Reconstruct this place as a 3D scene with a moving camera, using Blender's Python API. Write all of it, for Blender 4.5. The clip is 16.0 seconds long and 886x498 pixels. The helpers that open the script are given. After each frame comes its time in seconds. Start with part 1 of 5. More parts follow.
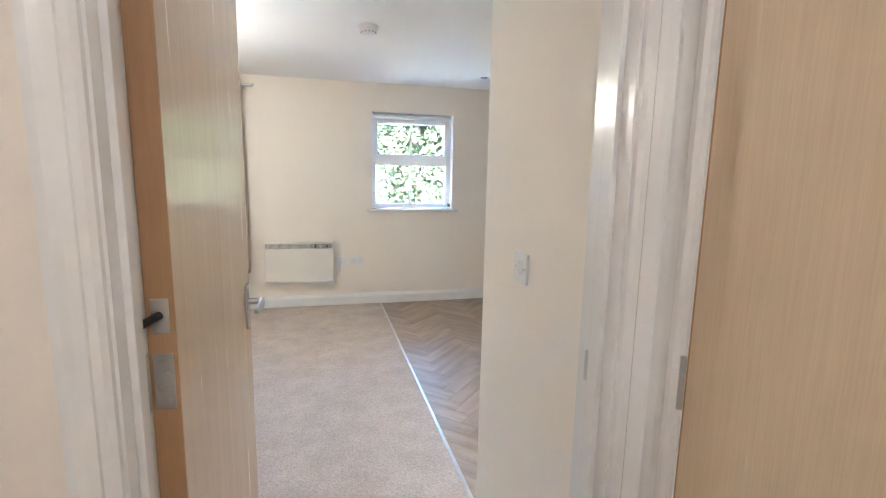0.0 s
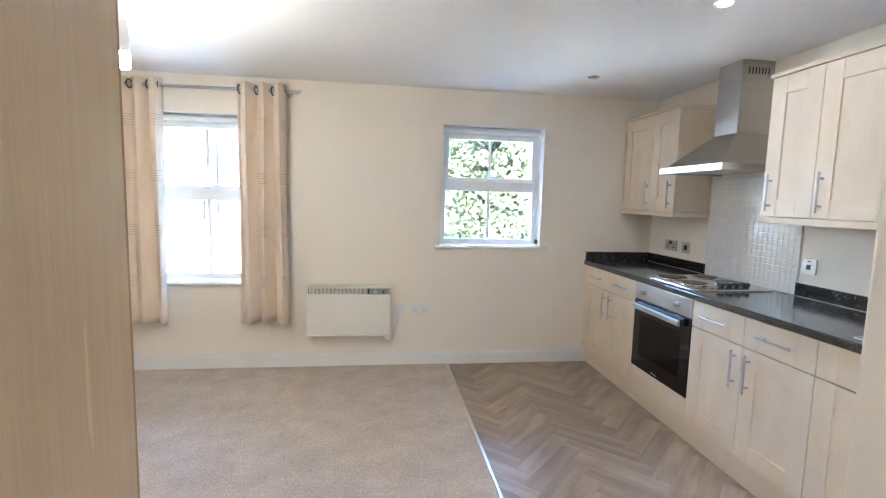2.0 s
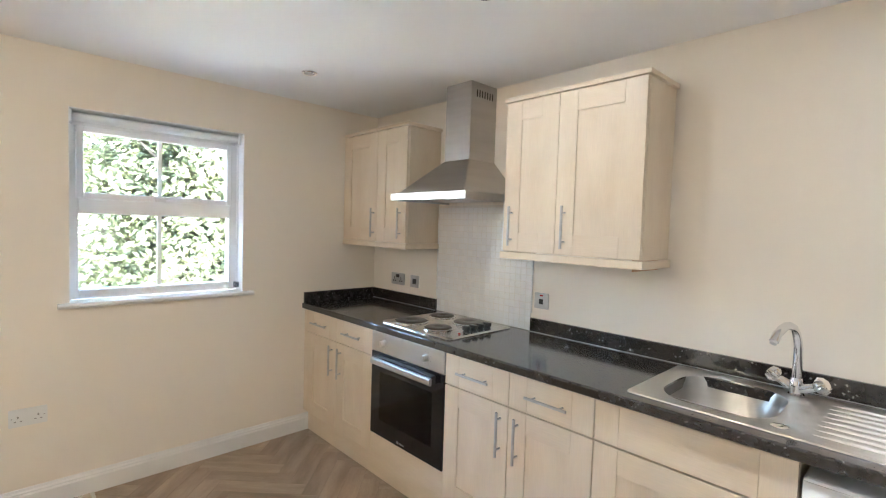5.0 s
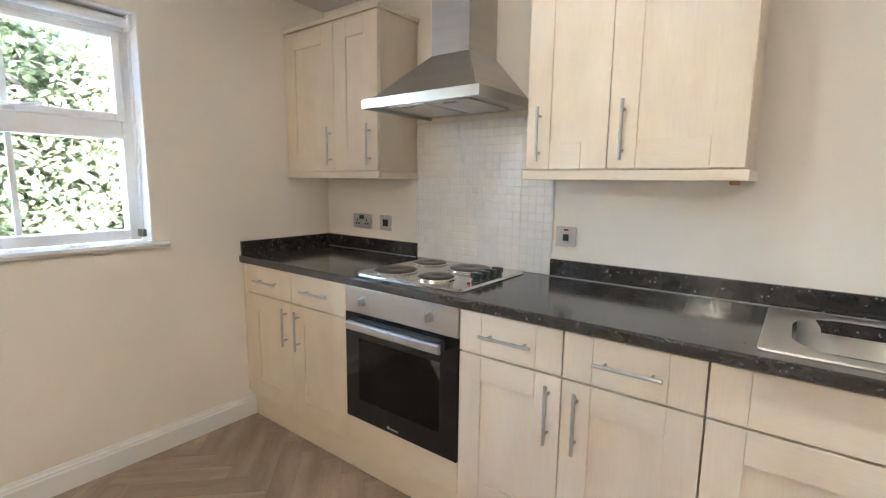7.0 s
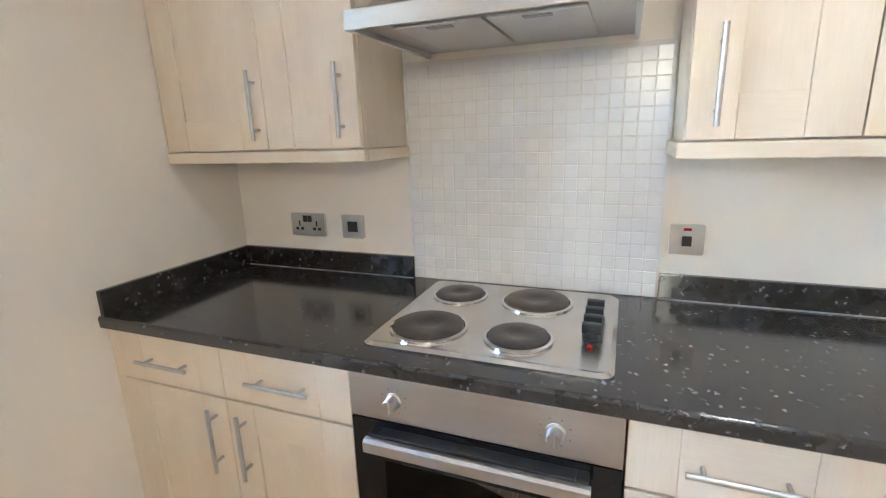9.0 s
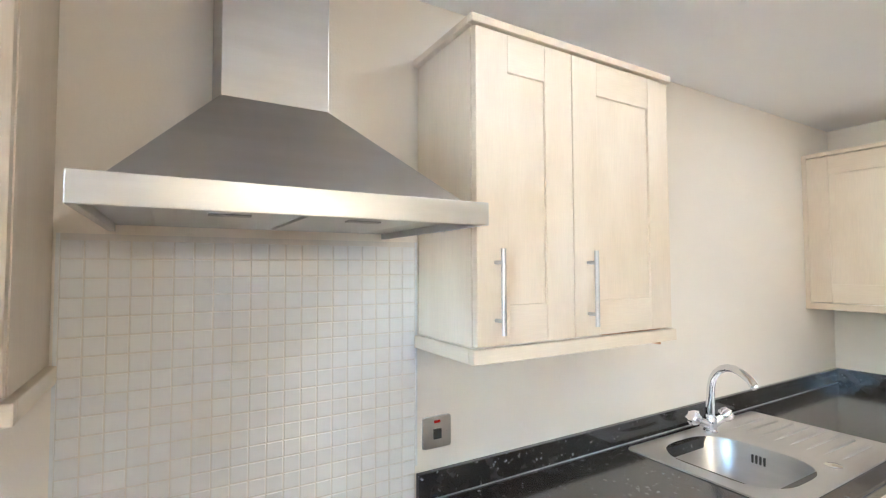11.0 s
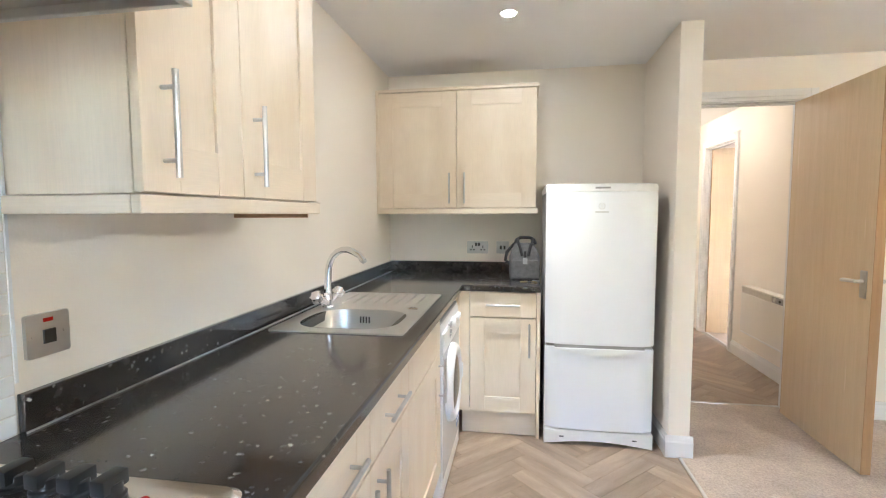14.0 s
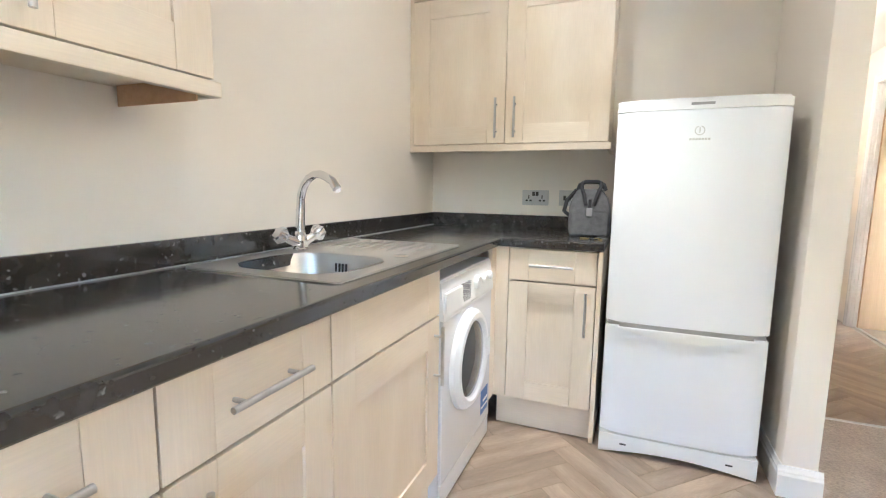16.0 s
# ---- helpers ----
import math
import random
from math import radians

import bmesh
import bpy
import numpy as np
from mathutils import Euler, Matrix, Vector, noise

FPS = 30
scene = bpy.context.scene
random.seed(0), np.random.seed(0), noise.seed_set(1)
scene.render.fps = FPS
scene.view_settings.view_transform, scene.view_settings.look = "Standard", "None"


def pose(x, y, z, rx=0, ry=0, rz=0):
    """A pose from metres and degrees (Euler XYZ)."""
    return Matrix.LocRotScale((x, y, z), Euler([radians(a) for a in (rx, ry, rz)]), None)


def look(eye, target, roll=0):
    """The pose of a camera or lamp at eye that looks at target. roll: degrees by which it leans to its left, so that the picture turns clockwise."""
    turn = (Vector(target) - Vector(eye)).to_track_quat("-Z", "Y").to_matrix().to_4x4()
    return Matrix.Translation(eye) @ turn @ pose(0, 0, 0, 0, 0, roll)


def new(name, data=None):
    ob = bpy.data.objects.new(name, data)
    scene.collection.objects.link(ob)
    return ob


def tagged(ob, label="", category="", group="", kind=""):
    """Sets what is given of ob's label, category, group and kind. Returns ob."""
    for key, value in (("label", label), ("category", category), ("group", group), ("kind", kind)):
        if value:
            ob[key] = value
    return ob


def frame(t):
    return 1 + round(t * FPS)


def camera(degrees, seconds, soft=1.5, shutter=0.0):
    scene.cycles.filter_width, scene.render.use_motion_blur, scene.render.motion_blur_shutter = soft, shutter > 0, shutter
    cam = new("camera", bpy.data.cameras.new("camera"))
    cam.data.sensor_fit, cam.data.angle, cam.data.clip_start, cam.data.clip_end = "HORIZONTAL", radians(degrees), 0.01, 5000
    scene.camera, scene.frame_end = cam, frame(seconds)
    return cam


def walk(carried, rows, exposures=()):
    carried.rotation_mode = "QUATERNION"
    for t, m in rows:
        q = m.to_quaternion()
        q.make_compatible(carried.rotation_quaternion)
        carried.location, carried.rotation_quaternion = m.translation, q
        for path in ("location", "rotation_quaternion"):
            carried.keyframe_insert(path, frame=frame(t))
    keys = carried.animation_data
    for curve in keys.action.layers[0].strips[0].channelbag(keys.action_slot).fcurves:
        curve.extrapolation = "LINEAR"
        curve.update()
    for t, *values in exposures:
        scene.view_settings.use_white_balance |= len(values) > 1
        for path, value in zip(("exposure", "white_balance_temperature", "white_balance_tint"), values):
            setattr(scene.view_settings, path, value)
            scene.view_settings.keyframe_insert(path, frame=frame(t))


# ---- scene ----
cam = camera(86.9, 16.0, soft=1.15)
PATH = [
    (0, (-2.417, -4.995, 1.39), (-1.918, -3.084, 1.081), 1.1),
    (0.5, (-2.409, -4.768, 1.371), (-1.994, -2.837, 1.053), 1.1),
    (1, (-2.34, -4.494, 1.412), (-2.067, -2.525, 1.198), 1.5),
    (1.5, (-2.382, -4.198, 1.392), (-2.148, -2.200, 1.181), 1.1),
    (2, (-2.403, -3.895, 1.418), (-2.134, -1.925, 1.206), 1.5),
    (2.5, (-2.363, -3.708, 1.418), (-2.093, -1.735, 1.233), 1.5),
    (3, (-2.322, -3.462, 1.437), (-2.065, -1.485, 1.282), 1.7),
    (3.5, (-2.317, -3.237, 1.432), (-1.854, -1.297, 1.283), 1.6),
    (4, (-2.273, -3.07, 1.47), (-1.459, -1.249, 1.327), 0.9),
    (4.5, (-2.215, -3.037, 1.475), (-1.095, -1.384, 1.375), 1.6),
    (5, (-2.167, -3.05, 1.482), (-0.786, -1.606, 1.388), 1.8),
    (5.2, (-2.163, -3.047, 1.467), (-0.745, -1.64, 1.38), 1.7),
    (7.5, (-1.789, -2.119, 1.292), (-0.172, -0.999, 0.932), 0.3),
    (8, (-1.647, -1.889, 1.277), (0.018, -0.866, 0.854), -0.1),
    (8.2, (-1.592, -1.804, 1.28), (0.092, -0.817, 0.843), -0.3),
    (10.3, (-1.269, -1.005, 1.617), (0.717, -1.22, 1.519), 0.3),
    (10.5, (-1.239, -1.0, 1.552), (0.72, -1.399, 1.606), 1.1),
    (11, (-1.162, -0.93, 1.551), (0.562, -1.94, 1.633), -0.2),
    (11.5, (-1.118, -0.926, 1.541), (0.208, -2.422, 1.619), -0.2),
    (12, (-1.049, -1.015, 1.534), (-0.14, -2.794, 1.636), -0.7),
    (12.5, (-0.976, -1.057, 1.495), (-0.288, -2.929, 1.639), -1.0),
    (13, (-0.964, -0.999, 1.437), (-0.451, -2.927, 1.576), -2.0),
    (13.5, (-0.942, -0.901, 1.375), (-0.576, -2.868, 1.383), -1.3),
    (14, (-0.94, -0.801, 1.33), (-0.617, -2.769, 1.182), -0.2),
    (14.5, (-1.006, -0.883, 1.293), (-0.613, -2.832, 1.082), 0.4),
    (15, (-1.123, -1.01, 1.206), (-0.616, -2.93, 0.971), 0.6),
    (15.5, (-1.147, -1.157, 1.157), (-0.51, -3.039, 0.93), 0.0),
    (16, (-1.167, -1.431, 1.14), (-0.425, -3.27, 0.882), 0.8),
]
EXPOSE = [(0.0, 6.86, 4850, 10), (0.5, 6.92, 4700, 10), (1.5, 6.76, 4750, 10), (2.5, 6.70, 5050, 10), (5.2, 6.72, 5350, 10), (7.3, 6.84, 5350, 10), (8.2, 7.02, 5200, 10),
          (10.3, 7.14, 5000, 10), (12.0, 6.96, 5500, 10), (14.5, 6.96, 5350, 10), (16.0, 6.98, 5300, 10)]
walk(cam, [(t, look(eye, target, roll)) for t, eye, target, roll in PATH], EXPOSE)

# ---- light ----
world = bpy.data.worlds.new("sky")
scene.world = world
world.use_nodes = True
_wn = world.node_tree
_sky = _wn.nodes.new("ShaderNodeTexSky")
_sky.sky_type = "NISHITA"
_sky.sun_disc = False
_sky.sun_elevation = radians(44.5)
_sky.sun_rotation = radians(259.7)
_sky.air_density, _sky.dust_density = 1.4, 3.0
_wn.links.new(_sky.outputs[0], _wn.nodes["Background"].inputs[0])
_wn.nodes["Background"].inputs[1].default_value = 0.15
sun = new("sun", bpy.data.lights.new("sun", "SUN"))
sun.data.energy, sun.data.angle, sun.data.color = 3.4, radians(0.5), (1.0, 0.95, 0.86)
sun.matrix_world = look((-22, -4, 22), (0, 0, 0))


def lamp(name, kind, where, watts, colour, size=0.05, target=None, blend=0.6, cone=110):
    ob = new(name, bpy.data.lights.new(name, kind))
    ob.data.energy, ob.data.color = watts, colour
    if kind in ("POINT", "SPOT"):
        ob.data.shadow_soft_size = size
    if kind == "SPOT":
        ob.data.spot_size, ob.data.spot_blend = radians(cone), blend
    ob.matrix_world = look(where, target or (where[0], where[1] + 0.001, where[2] - 1))
    return ob


WARM = (1.0, 0.80, 0.58)
lamp("pendant_light", "POINT", (-3.457, -1.73, 1.902), 0.05, WARM, 0.03)
for sx, sy, power in ((-0.878, -3.196, 1.0), (-0.902, -1.903, 0.12)):
    lamp("downlight_lamp", "SPOT", (sx, sy, 2.296), power, (1.0, 0.90, 0.77), 0.03, cone=84, blend=1.0)
lamp("hall_lamp", "POINT", (-2.36, -6.15, 2.2), 0.10, (1.0, 0.80, 0.60), 0.06)
lamp("hall_lamp_near", "POINT", (-2.36, -5.35, 2.25), 0.06, (1.0, 0.82, 0.62), 0.06)

# ---- materials ----


def material(name, c1, c2=None, rough=0.5, metal=0.0, scale=6.0, stretch=(1, 1, 1), bump=0.0, bscale=80.0, bstretch=(1, 1, 1),
             detail=4.0, fleck=None, spec=0.5, rough_var=0.0, jitter=0.0, fine=0.0, turn=0.0):
    """Two colours mixed by a stretched noise, a finer noise over it, relief, and optional flecks (colour, scale, threshold)."""
    m = bpy.data.materials.new(name)
    m.use_nodes = True
    t = m.node_tree
    n, l = t.nodes, t.links
    bsdf = n["Principled BSDF"]
    bsdf.inputs["Roughness"].default_value = rough
    bsdf.inputs["Metallic"].default_value = metal
    bsdf.inputs["Specular IOR Level"].default_value = spec
    co = n.new("ShaderNodeTexCoord")
    source = co.outputs["Object"]
    if turn:
        rot = n.new("ShaderNodeMapping")
        rot.inputs["Rotation"].default_value = (0, 0, radians(turn))
        l.new(source, rot.inputs[0])
        source = rot.outputs[0]
    info = n.new("ShaderNodeObjectInfo")
    if jitter:
        push = n.new("ShaderNodeVectorMath")
        push.operation = "SCALE"
        push.inputs[0].default_value = (37, 19, 53)
        l.new(info.outputs["Random"], push.inputs["Scale"])
        add = n.new("ShaderNodeVectorMath")
        l.new(source, add.inputs[0])
        l.new(push.outputs[0], add.inputs[1])
        source = add.outputs[0]

    def noise_at(sc, st, det=4.0):
        mp = n.new("ShaderNodeMapping")
        mp.inputs["Scale"].default_value = st
        l.new(source, mp.inputs[0])
        tx = n.new("ShaderNodeTexNoise")
        tx.inputs["Scale"].default_value, tx.inputs["Detail"].default_value = sc, det
        l.new(mp.outputs[0], tx.inputs["Vector"])
        return tx.outputs["Fac"]

    def ramp(src, a, b):
        r = n.new("ShaderNodeMapRange")
        r.inputs["From Min"].default_value, r.inputs["From Max"].default_value = a, b
        l.new(src, r.inputs["Value"])
        return r.outputs[0]

    def mix(fac, a, b, kind="MIX"):
        x = n.new("ShaderNodeMix")
        x.data_type, x.blend_type = "RGBA", kind
        for sock, v in ((x.inputs[0], fac), (x.inputs[6], a), (x.inputs[7], b)):
            if hasattr(v, "links"):
                l.new(v, sock)
            elif isinstance(v, (int, float)):
                sock.default_value = v
            else:
                sock.default_value = (*v, 1)
        return x.outputs[2]

    c2 = c2 or c1
    big = noise_at(scale, stretch, detail)
    col = mix(ramp(big, 0.3, 0.7), c1, c2)
    if fine:
        small = ramp(noise_at(bscale, bstretch, 3), 0.3, 0.7)
        dark = mix(fine, col, (0.05, 0.04, 0.03))
        col = mix(small, dark, col)
    if jitter:
        br = n.new("ShaderNodeMapRange")
        br.inputs["To Min"].default_value, br.inputs["To Max"].default_value = 1 - jitter, 1 + jitter
        l.new(info.outputs["Random"], br.inputs["Value"])
        tint = n.new("ShaderNodeVectorMath")
        tint.operation = "SCALE"
        l.new(col, tint.inputs[0])
        l.new(br.outputs[0], tint.inputs["Scale"])
        col = tint.outputs[0]
    if fleck:
        fc, fs, th = fleck
        vo = n.new("ShaderNodeTexVoronoi")
        vo.inputs["Scale"].default_value = fs
        vo.inputs["Randomness"].default_value = 1.0
        wob = n.new("ShaderNodeVectorMath")
        nz = n.new("ShaderNodeTexNoise")
        nz.inputs["Scale"].default_value = fs * 1.7
        l.new(source, nz.inputs["Vector"])
        sc = n.new("ShaderNodeVectorMath")
        sc.operation = "SCALE"
        sc.inputs["Scale"].default_value = 0.9 / fs
        l.new(nz.outputs["Color"], sc.inputs[0])
        l.new(source, wob.inputs[0])
        l.new(sc.outputs[0], wob.inputs[1])
        l.new(wob.outputs[0], vo.inputs["Vector"])
        near = ramp(vo.outputs["Distance"], th, th * 0.6)
        some = ramp(noise_at(fs * 0.45, (1, 1, 1), 2), 0.46, 0.56)
        both = n.new("ShaderNodeMath")
        both.operation = "MULTIPLY"
        l.new(near, both.inputs[0])
        l.new(some, both.inputs[1])
        col = mix(both.outputs[0], col, fc)
    if hasattr(col, "links"):
        l.new(col, bsdf.inputs["Base Color"])
    if rough_var:
        r = n.new("ShaderNodeMapRange")
        r.inputs["To Min"].default_value, r.inputs["To Max"].default_value = max(0.02, rough - rough_var), rough + rough_var
        l.new(noise_at(scale * 1.7, stretch, 3), r.inputs["Value"])
        l.new(r.outputs[0], bsdf.inputs["Roughness"])
    if bump:
        b = n.new("ShaderNodeBump")
        b.inputs["Strength"].default_value, b.inputs["Distance"].default_value = bump, 0.01
        l.new(noise_at(bscale, bstretch, 3), b.inputs["Height"])
        l.new(b.outputs[0], bsdf.inputs["Normal"])
    return m


def glow(name, colour, strength):
    m = bpy.data.materials.new(name)
    m.use_nodes = True
    b = m.node_tree.nodes["Principled BSDF"]
    b.inputs["Base Color"].default_value = (0.9, 0.9, 0.9, 1)
    b.inputs["Emission Color"].default_value = (*colour, 1)
    b.inputs["Emission Strength"].default_value = strength
    return m


def glass(name, colour=(1, 1, 1), rough=0.0):
    m = bpy.data.materials.new(name)
    m.use_nodes = True
    t = m.node_tree
    t.nodes.remove(t.nodes["Principled BSDF"])
    clear, gloss, blend, fres = (t.nodes.new(k) for k in ("ShaderNodeBsdfTransparent", "ShaderNodeBsdfGlossy", "ShaderNodeMixShader", "ShaderNodeFresnel"))
    clear.inputs[0].default_value = (*colour, 1)
    gloss.inputs["Roughness"].default_value = rough
    fres.inputs["IOR"].default_value = 1.45
    t.links.new(fres.outputs[0], blend.inputs[0])
    t.links.new(clear.outputs[0], blend.inputs[1])
    t.links.new(gloss.outputs[0], blend.inputs[2])
    t.links.new(blend.outputs[0], t.nodes["Material Output"].inputs[0])
    return m


WALL = material("cream_emulsion", (0.86, 0.795, 0.70), (0.84, 0.775, 0.68), 0.75, scale=0.8, bump=0.06, bscale=160)
WHITE_WALL = material("ceiling_emulsion", (0.88, 0.87, 0.85), (0.86, 0.85, 0.835), 0.85, scale=0.7, bump=0.05, bscale=120)
GLOSS = material("white_gloss_paint", (0.84, 0.83, 0.81), (0.80, 0.79, 0.77), 0.22, scale=3, bump=0.04, bscale=25, rough_var=0.06)
UPVC = material("white_upvc", (0.89, 0.90, 0.91), (0.87, 0.88, 0.89), 0.3, scale=4)
CARPET = material("beige_carpet", (0.68, 0.585, 0.50), (0.55, 0.465, 0.395), 0.95, scale=6, bump=0.7, bscale=105, fine=0.30, detail=8, spec=0.1)
MAPLE = material("maple_upright", (0.815, 0.71, 0.565), (0.735, 0.615, 0.46), 0.40, scale=5, stretch=(1.5, 1.5, 0.55), bump=0.03, bscale=60, bstretch=(5, 5, 0.25), fine=0.06, rough_var=0.06)
MAPLE_FLAT = material("maple_level", (0.815, 0.71, 0.565), (0.735, 0.615, 0.46), 0.40, scale=5, stretch=(0.55, 0.55, 1.5), bump=0.03, bscale=60, bstretch=(0.25, 0.25, 5), fine=0.06, rough_var=0.06)
DOOR_WOOD = material("ash_veneer", (0.755, 0.605, 0.415), (0.71, 0.555, 0.37), 0.24, scale=3, stretch=(8, 8, 0.4), bump=0.04, bscale=50, bstretch=(8, 8, 0.15), fine=0.10, rough_var=0.08)
DOOR_EDGE = material("lipped_edge_wood", (0.46, 0.28, 0.13), (0.38, 0.22, 0.10), 0.5, scale=4, stretch=(8, 8, 0.4), fine=0.12, bscale=60, bstretch=(6, 6, 0.2))
WORKTOP = material("black_laminate", (0.018, 0.017, 0.016), (0.042, 0.038, 0.036), 0.13, scale=30, detail=8, fleck=((0.22, 0.215, 0.205), 50, 0.24), spec=1.0, rough_var=0.03)
STEEL = material("brushed_steel", (0.60, 0.585, 0.565), (0.54, 0.53, 0.51), 0.36, 1.0, scale=4, stretch=(1, 1, 8), bump=0.03, bscale=60, bstretch=(1, 1, 30), rough_var=0.07)
STEEL_DARK = material("hood_steel", (0.54, 0.52, 0.50), (0.48, 0.46, 0.44), 0.36, 1.0, scale=4, stretch=(0.6, 0.6, 6), bump=0.03, bscale=40, bstretch=(0.4, 0.4, 20), rough_var=0.08)
CHROME = material("chrome", (0.80, 0.80, 0.80), (0.74, 0.74, 0.75), 0.10, 1.0, scale=12, rough_var=0.04)
SATIN = material("satin_nickel", (0.58, 0.57, 0.55), (0.50, 0.49, 0.475), 0.36, 1.0, scale=20, rough_var=0.08)
BLACK = material("black_plastic", (0.014, 0.014, 0.015), (0.02, 0.02, 0.02), 0.35, scale=20)
OVEN_GLASS = material("oven_glass", (0.008, 0.008, 0.009), (0.012, 0.012, 0.013), 0.05, scale=4)
OVEN_WINDOW = glass("oven_window", (0.88, 0.87, 0.85), 0.02)
OVEN_IN = material("oven_cavity", (0.44, 0.43, 0.42), (0.50, 0.48, 0.46), 0.4, scale=8)
IRON = material("cast_iron_plate", (0.075, 0.068, 0.062), (0.14, 0.115, 0.095), 0.38, 0.6, scale=14, bump=0.1, bscale=90, rough_var=0.1)
WHITE_METAL = material("white_enamel", (0.83, 0.84, 0.86), (0.80, 0.81, 0.83), 0.22, scale=2, bump=0.012, bscale=220)
WHITE_PLASTIC = material("white_plastic", (0.80, 0.80, 0.79), (0.76, 0.76, 0.75), 0.35, scale=8)
GREY_PLASTIC = material("grey_plastic", (0.34, 0.33, 0.32), (0.28, 0.275, 0.27), 0.45, scale=12)
CREAM_METAL = material("cream_enamel", (0.80, 0.77, 0.70), (0.77, 0.74, 0.67), 0.4, scale=3, bump=0.02, bscale=200)
TILE = material("white_glazed_tile", (0.84, 0.83, 0.815), (0.81, 0.80, 0.785), 0.2, scale=10, jitter=0.025, bump=0.03, bscale=18)
GROUT = material("tile_grout", (0.78, 0.74, 0.68), (0.72, 0.68, 0.62), 0.85, scale=30)
PLANK = material("oak_vinyl_plank", (0.48, 0.37, 0.27), (0.295, 0.22, 0.155), 0.36, scale=2.2, stretch=(1.2, 7, 1), bump=0.07, bscale=40, bstretch=(1, 16, 1), fine=0.30, jitter=0.16, detail=6, rough_var=0.07)
SEALANT = material("grey_white_sealant", (0.40, 0.40, 0.39), (0.32, 0.32, 0.31), 0.5, scale=14)
JOINT = material("vinyl_joint", (0.16, 0.12, 0.085), (0.12, 0.09, 0.06), 0.6, scale=10)
FABRIC_GREY = material("grey_bag_cloth", (0.165, 0.16, 0.155), (0.11, 0.108, 0.105), 0.9, scale=40, bump=0.5, bscale=500, fine=0.3)
FABRIC_BLACK = material("black_webbing", (0.018, 0.017, 0.017), (0.03, 0.028, 0.028), 0.8, scale=60, bump=0.3, bscale=400)
BRASS = material("brass_key", (0.62, 0.46, 0.20), (0.52, 0.38, 0.17), 0.3, 1.0, scale=40)
ALU = material("aluminium_strip", (0.66, 0.65, 0.63), (0.58, 0.57, 0.55), 0.34, 1.0, scale=20)
BLUE = material("blue_sticker", (0.05, 0.16, 0.44), (0.04, 0.13, 0.38), 0.4, scale=10)
RED = material("red_lens", (0.40, 0.02, 0.015), (0.34, 0.015, 0.01), 0.25, scale=10)
INK = material("grey_print", (0.36, 0.36, 0.37), (0.30, 0.30, 0.31), 0.5, scale=10)
SMOKE = material("drum_shadow_glass", (0.05, 0.055, 0.06), (0.08, 0.085, 0.09), 0.06, scale=4)
WIRE = material("shelf_wire", (0.86, 0.85, 0.84), (0.78, 0.77, 0.76), 0.3, 0.2, scale=30)
CHIP = material("raw_chipboard", (0.60, 0.36, 0.20), (0.52, 0.30, 0.16), 0.8, scale=60, bump=0.3, bscale=200)
BRICK = material("far_brickwork", (0.42, 0.25, 0.17), (0.32, 0.18, 0.12), 0.9, scale=14, jitter=0.2)
MORTAR = material("mortar", (0.46, 0.42, 0.36), (0.38, 0.34, 0.29), 0.95, scale=10)
ROOF = material("roof_tile", (0.16, 0.12, 0.10), (0.11, 0.085, 0.07), 0.9, scale=6)
RENDER_WHITE = material("white_render", (0.80, 0.79, 0.76), (0.72, 0.71, 0.68), 0.9, scale=2)


def leaf_material(name, c1, c2):
    """Thin leaf: half of its light is reflected, half passes through."""
    m = material(name, c1, c2, 0.45, scale=1.5, fine=0.08)
    t = m.node_tree
    bsdf = t.nodes["Principled BSDF"]
    thin, blend = t.nodes.new("ShaderNodeBsdfTranslucent"), t.nodes.new("ShaderNodeMixShader")
    blend.inputs[0].default_value = 0.45
    t.links.new(bsdf.inputs["Base Color"].links[0].from_socket, thin.inputs[0])
    t.links.new(bsdf.outputs[0], blend.inputs[1])
    t.links.new(thin.outputs[0], blend.inputs[2])
    t.links.new(blend.outputs[0], t.nodes["Material Output"].inputs[0])
    return m


LEAF = leaf_material("tree_leaf", (0.22, 0.235, 0.125), (0.15, 0.165, 0.08))
LEAF_YELLOW = leaf_material("tree_leaf_pale", (0.32, 0.31, 0.175), (0.24, 0.235, 0.125))
PALM = material("palm_leaf", (0.10, 0.16, 0.05), (0.07, 0.11, 0.035), 0.5, scale=3)
BARK = material("bark", (0.14, 0.105, 0.08), (0.085, 0.065, 0.05), 0.95, scale=8, stretch=(4, 4, 0.6), bump=0.6, bscale=25)
GROUND = material("outside_paving", (0.56, 0.54, 0.50), (0.46, 0.44, 0.41), 0.95, scale=0.6, fine=0.15, bscale=20)
PANE = glass("window_glass", (0.59, 0.605, 0.60))
HOB_STEEL = material("polished_hob_steel", (0.74, 0.72, 0.69), (0.66, 0.64, 0.61), 0.22, 1.0, scale=9, rough_var=0.06)
BULB = glow("lit_bulb", (1.0, 0.79, 0.50), 11.5)
SPOT_ON = glow("lit_downlight", (1.0, 0.90, 0.76), 5.6)
SPOT_OFF = material("unlit_downlight_lens", (0.62, 0.62, 0.62), (0.5, 0.5, 0.5), 0.15, scale=30)


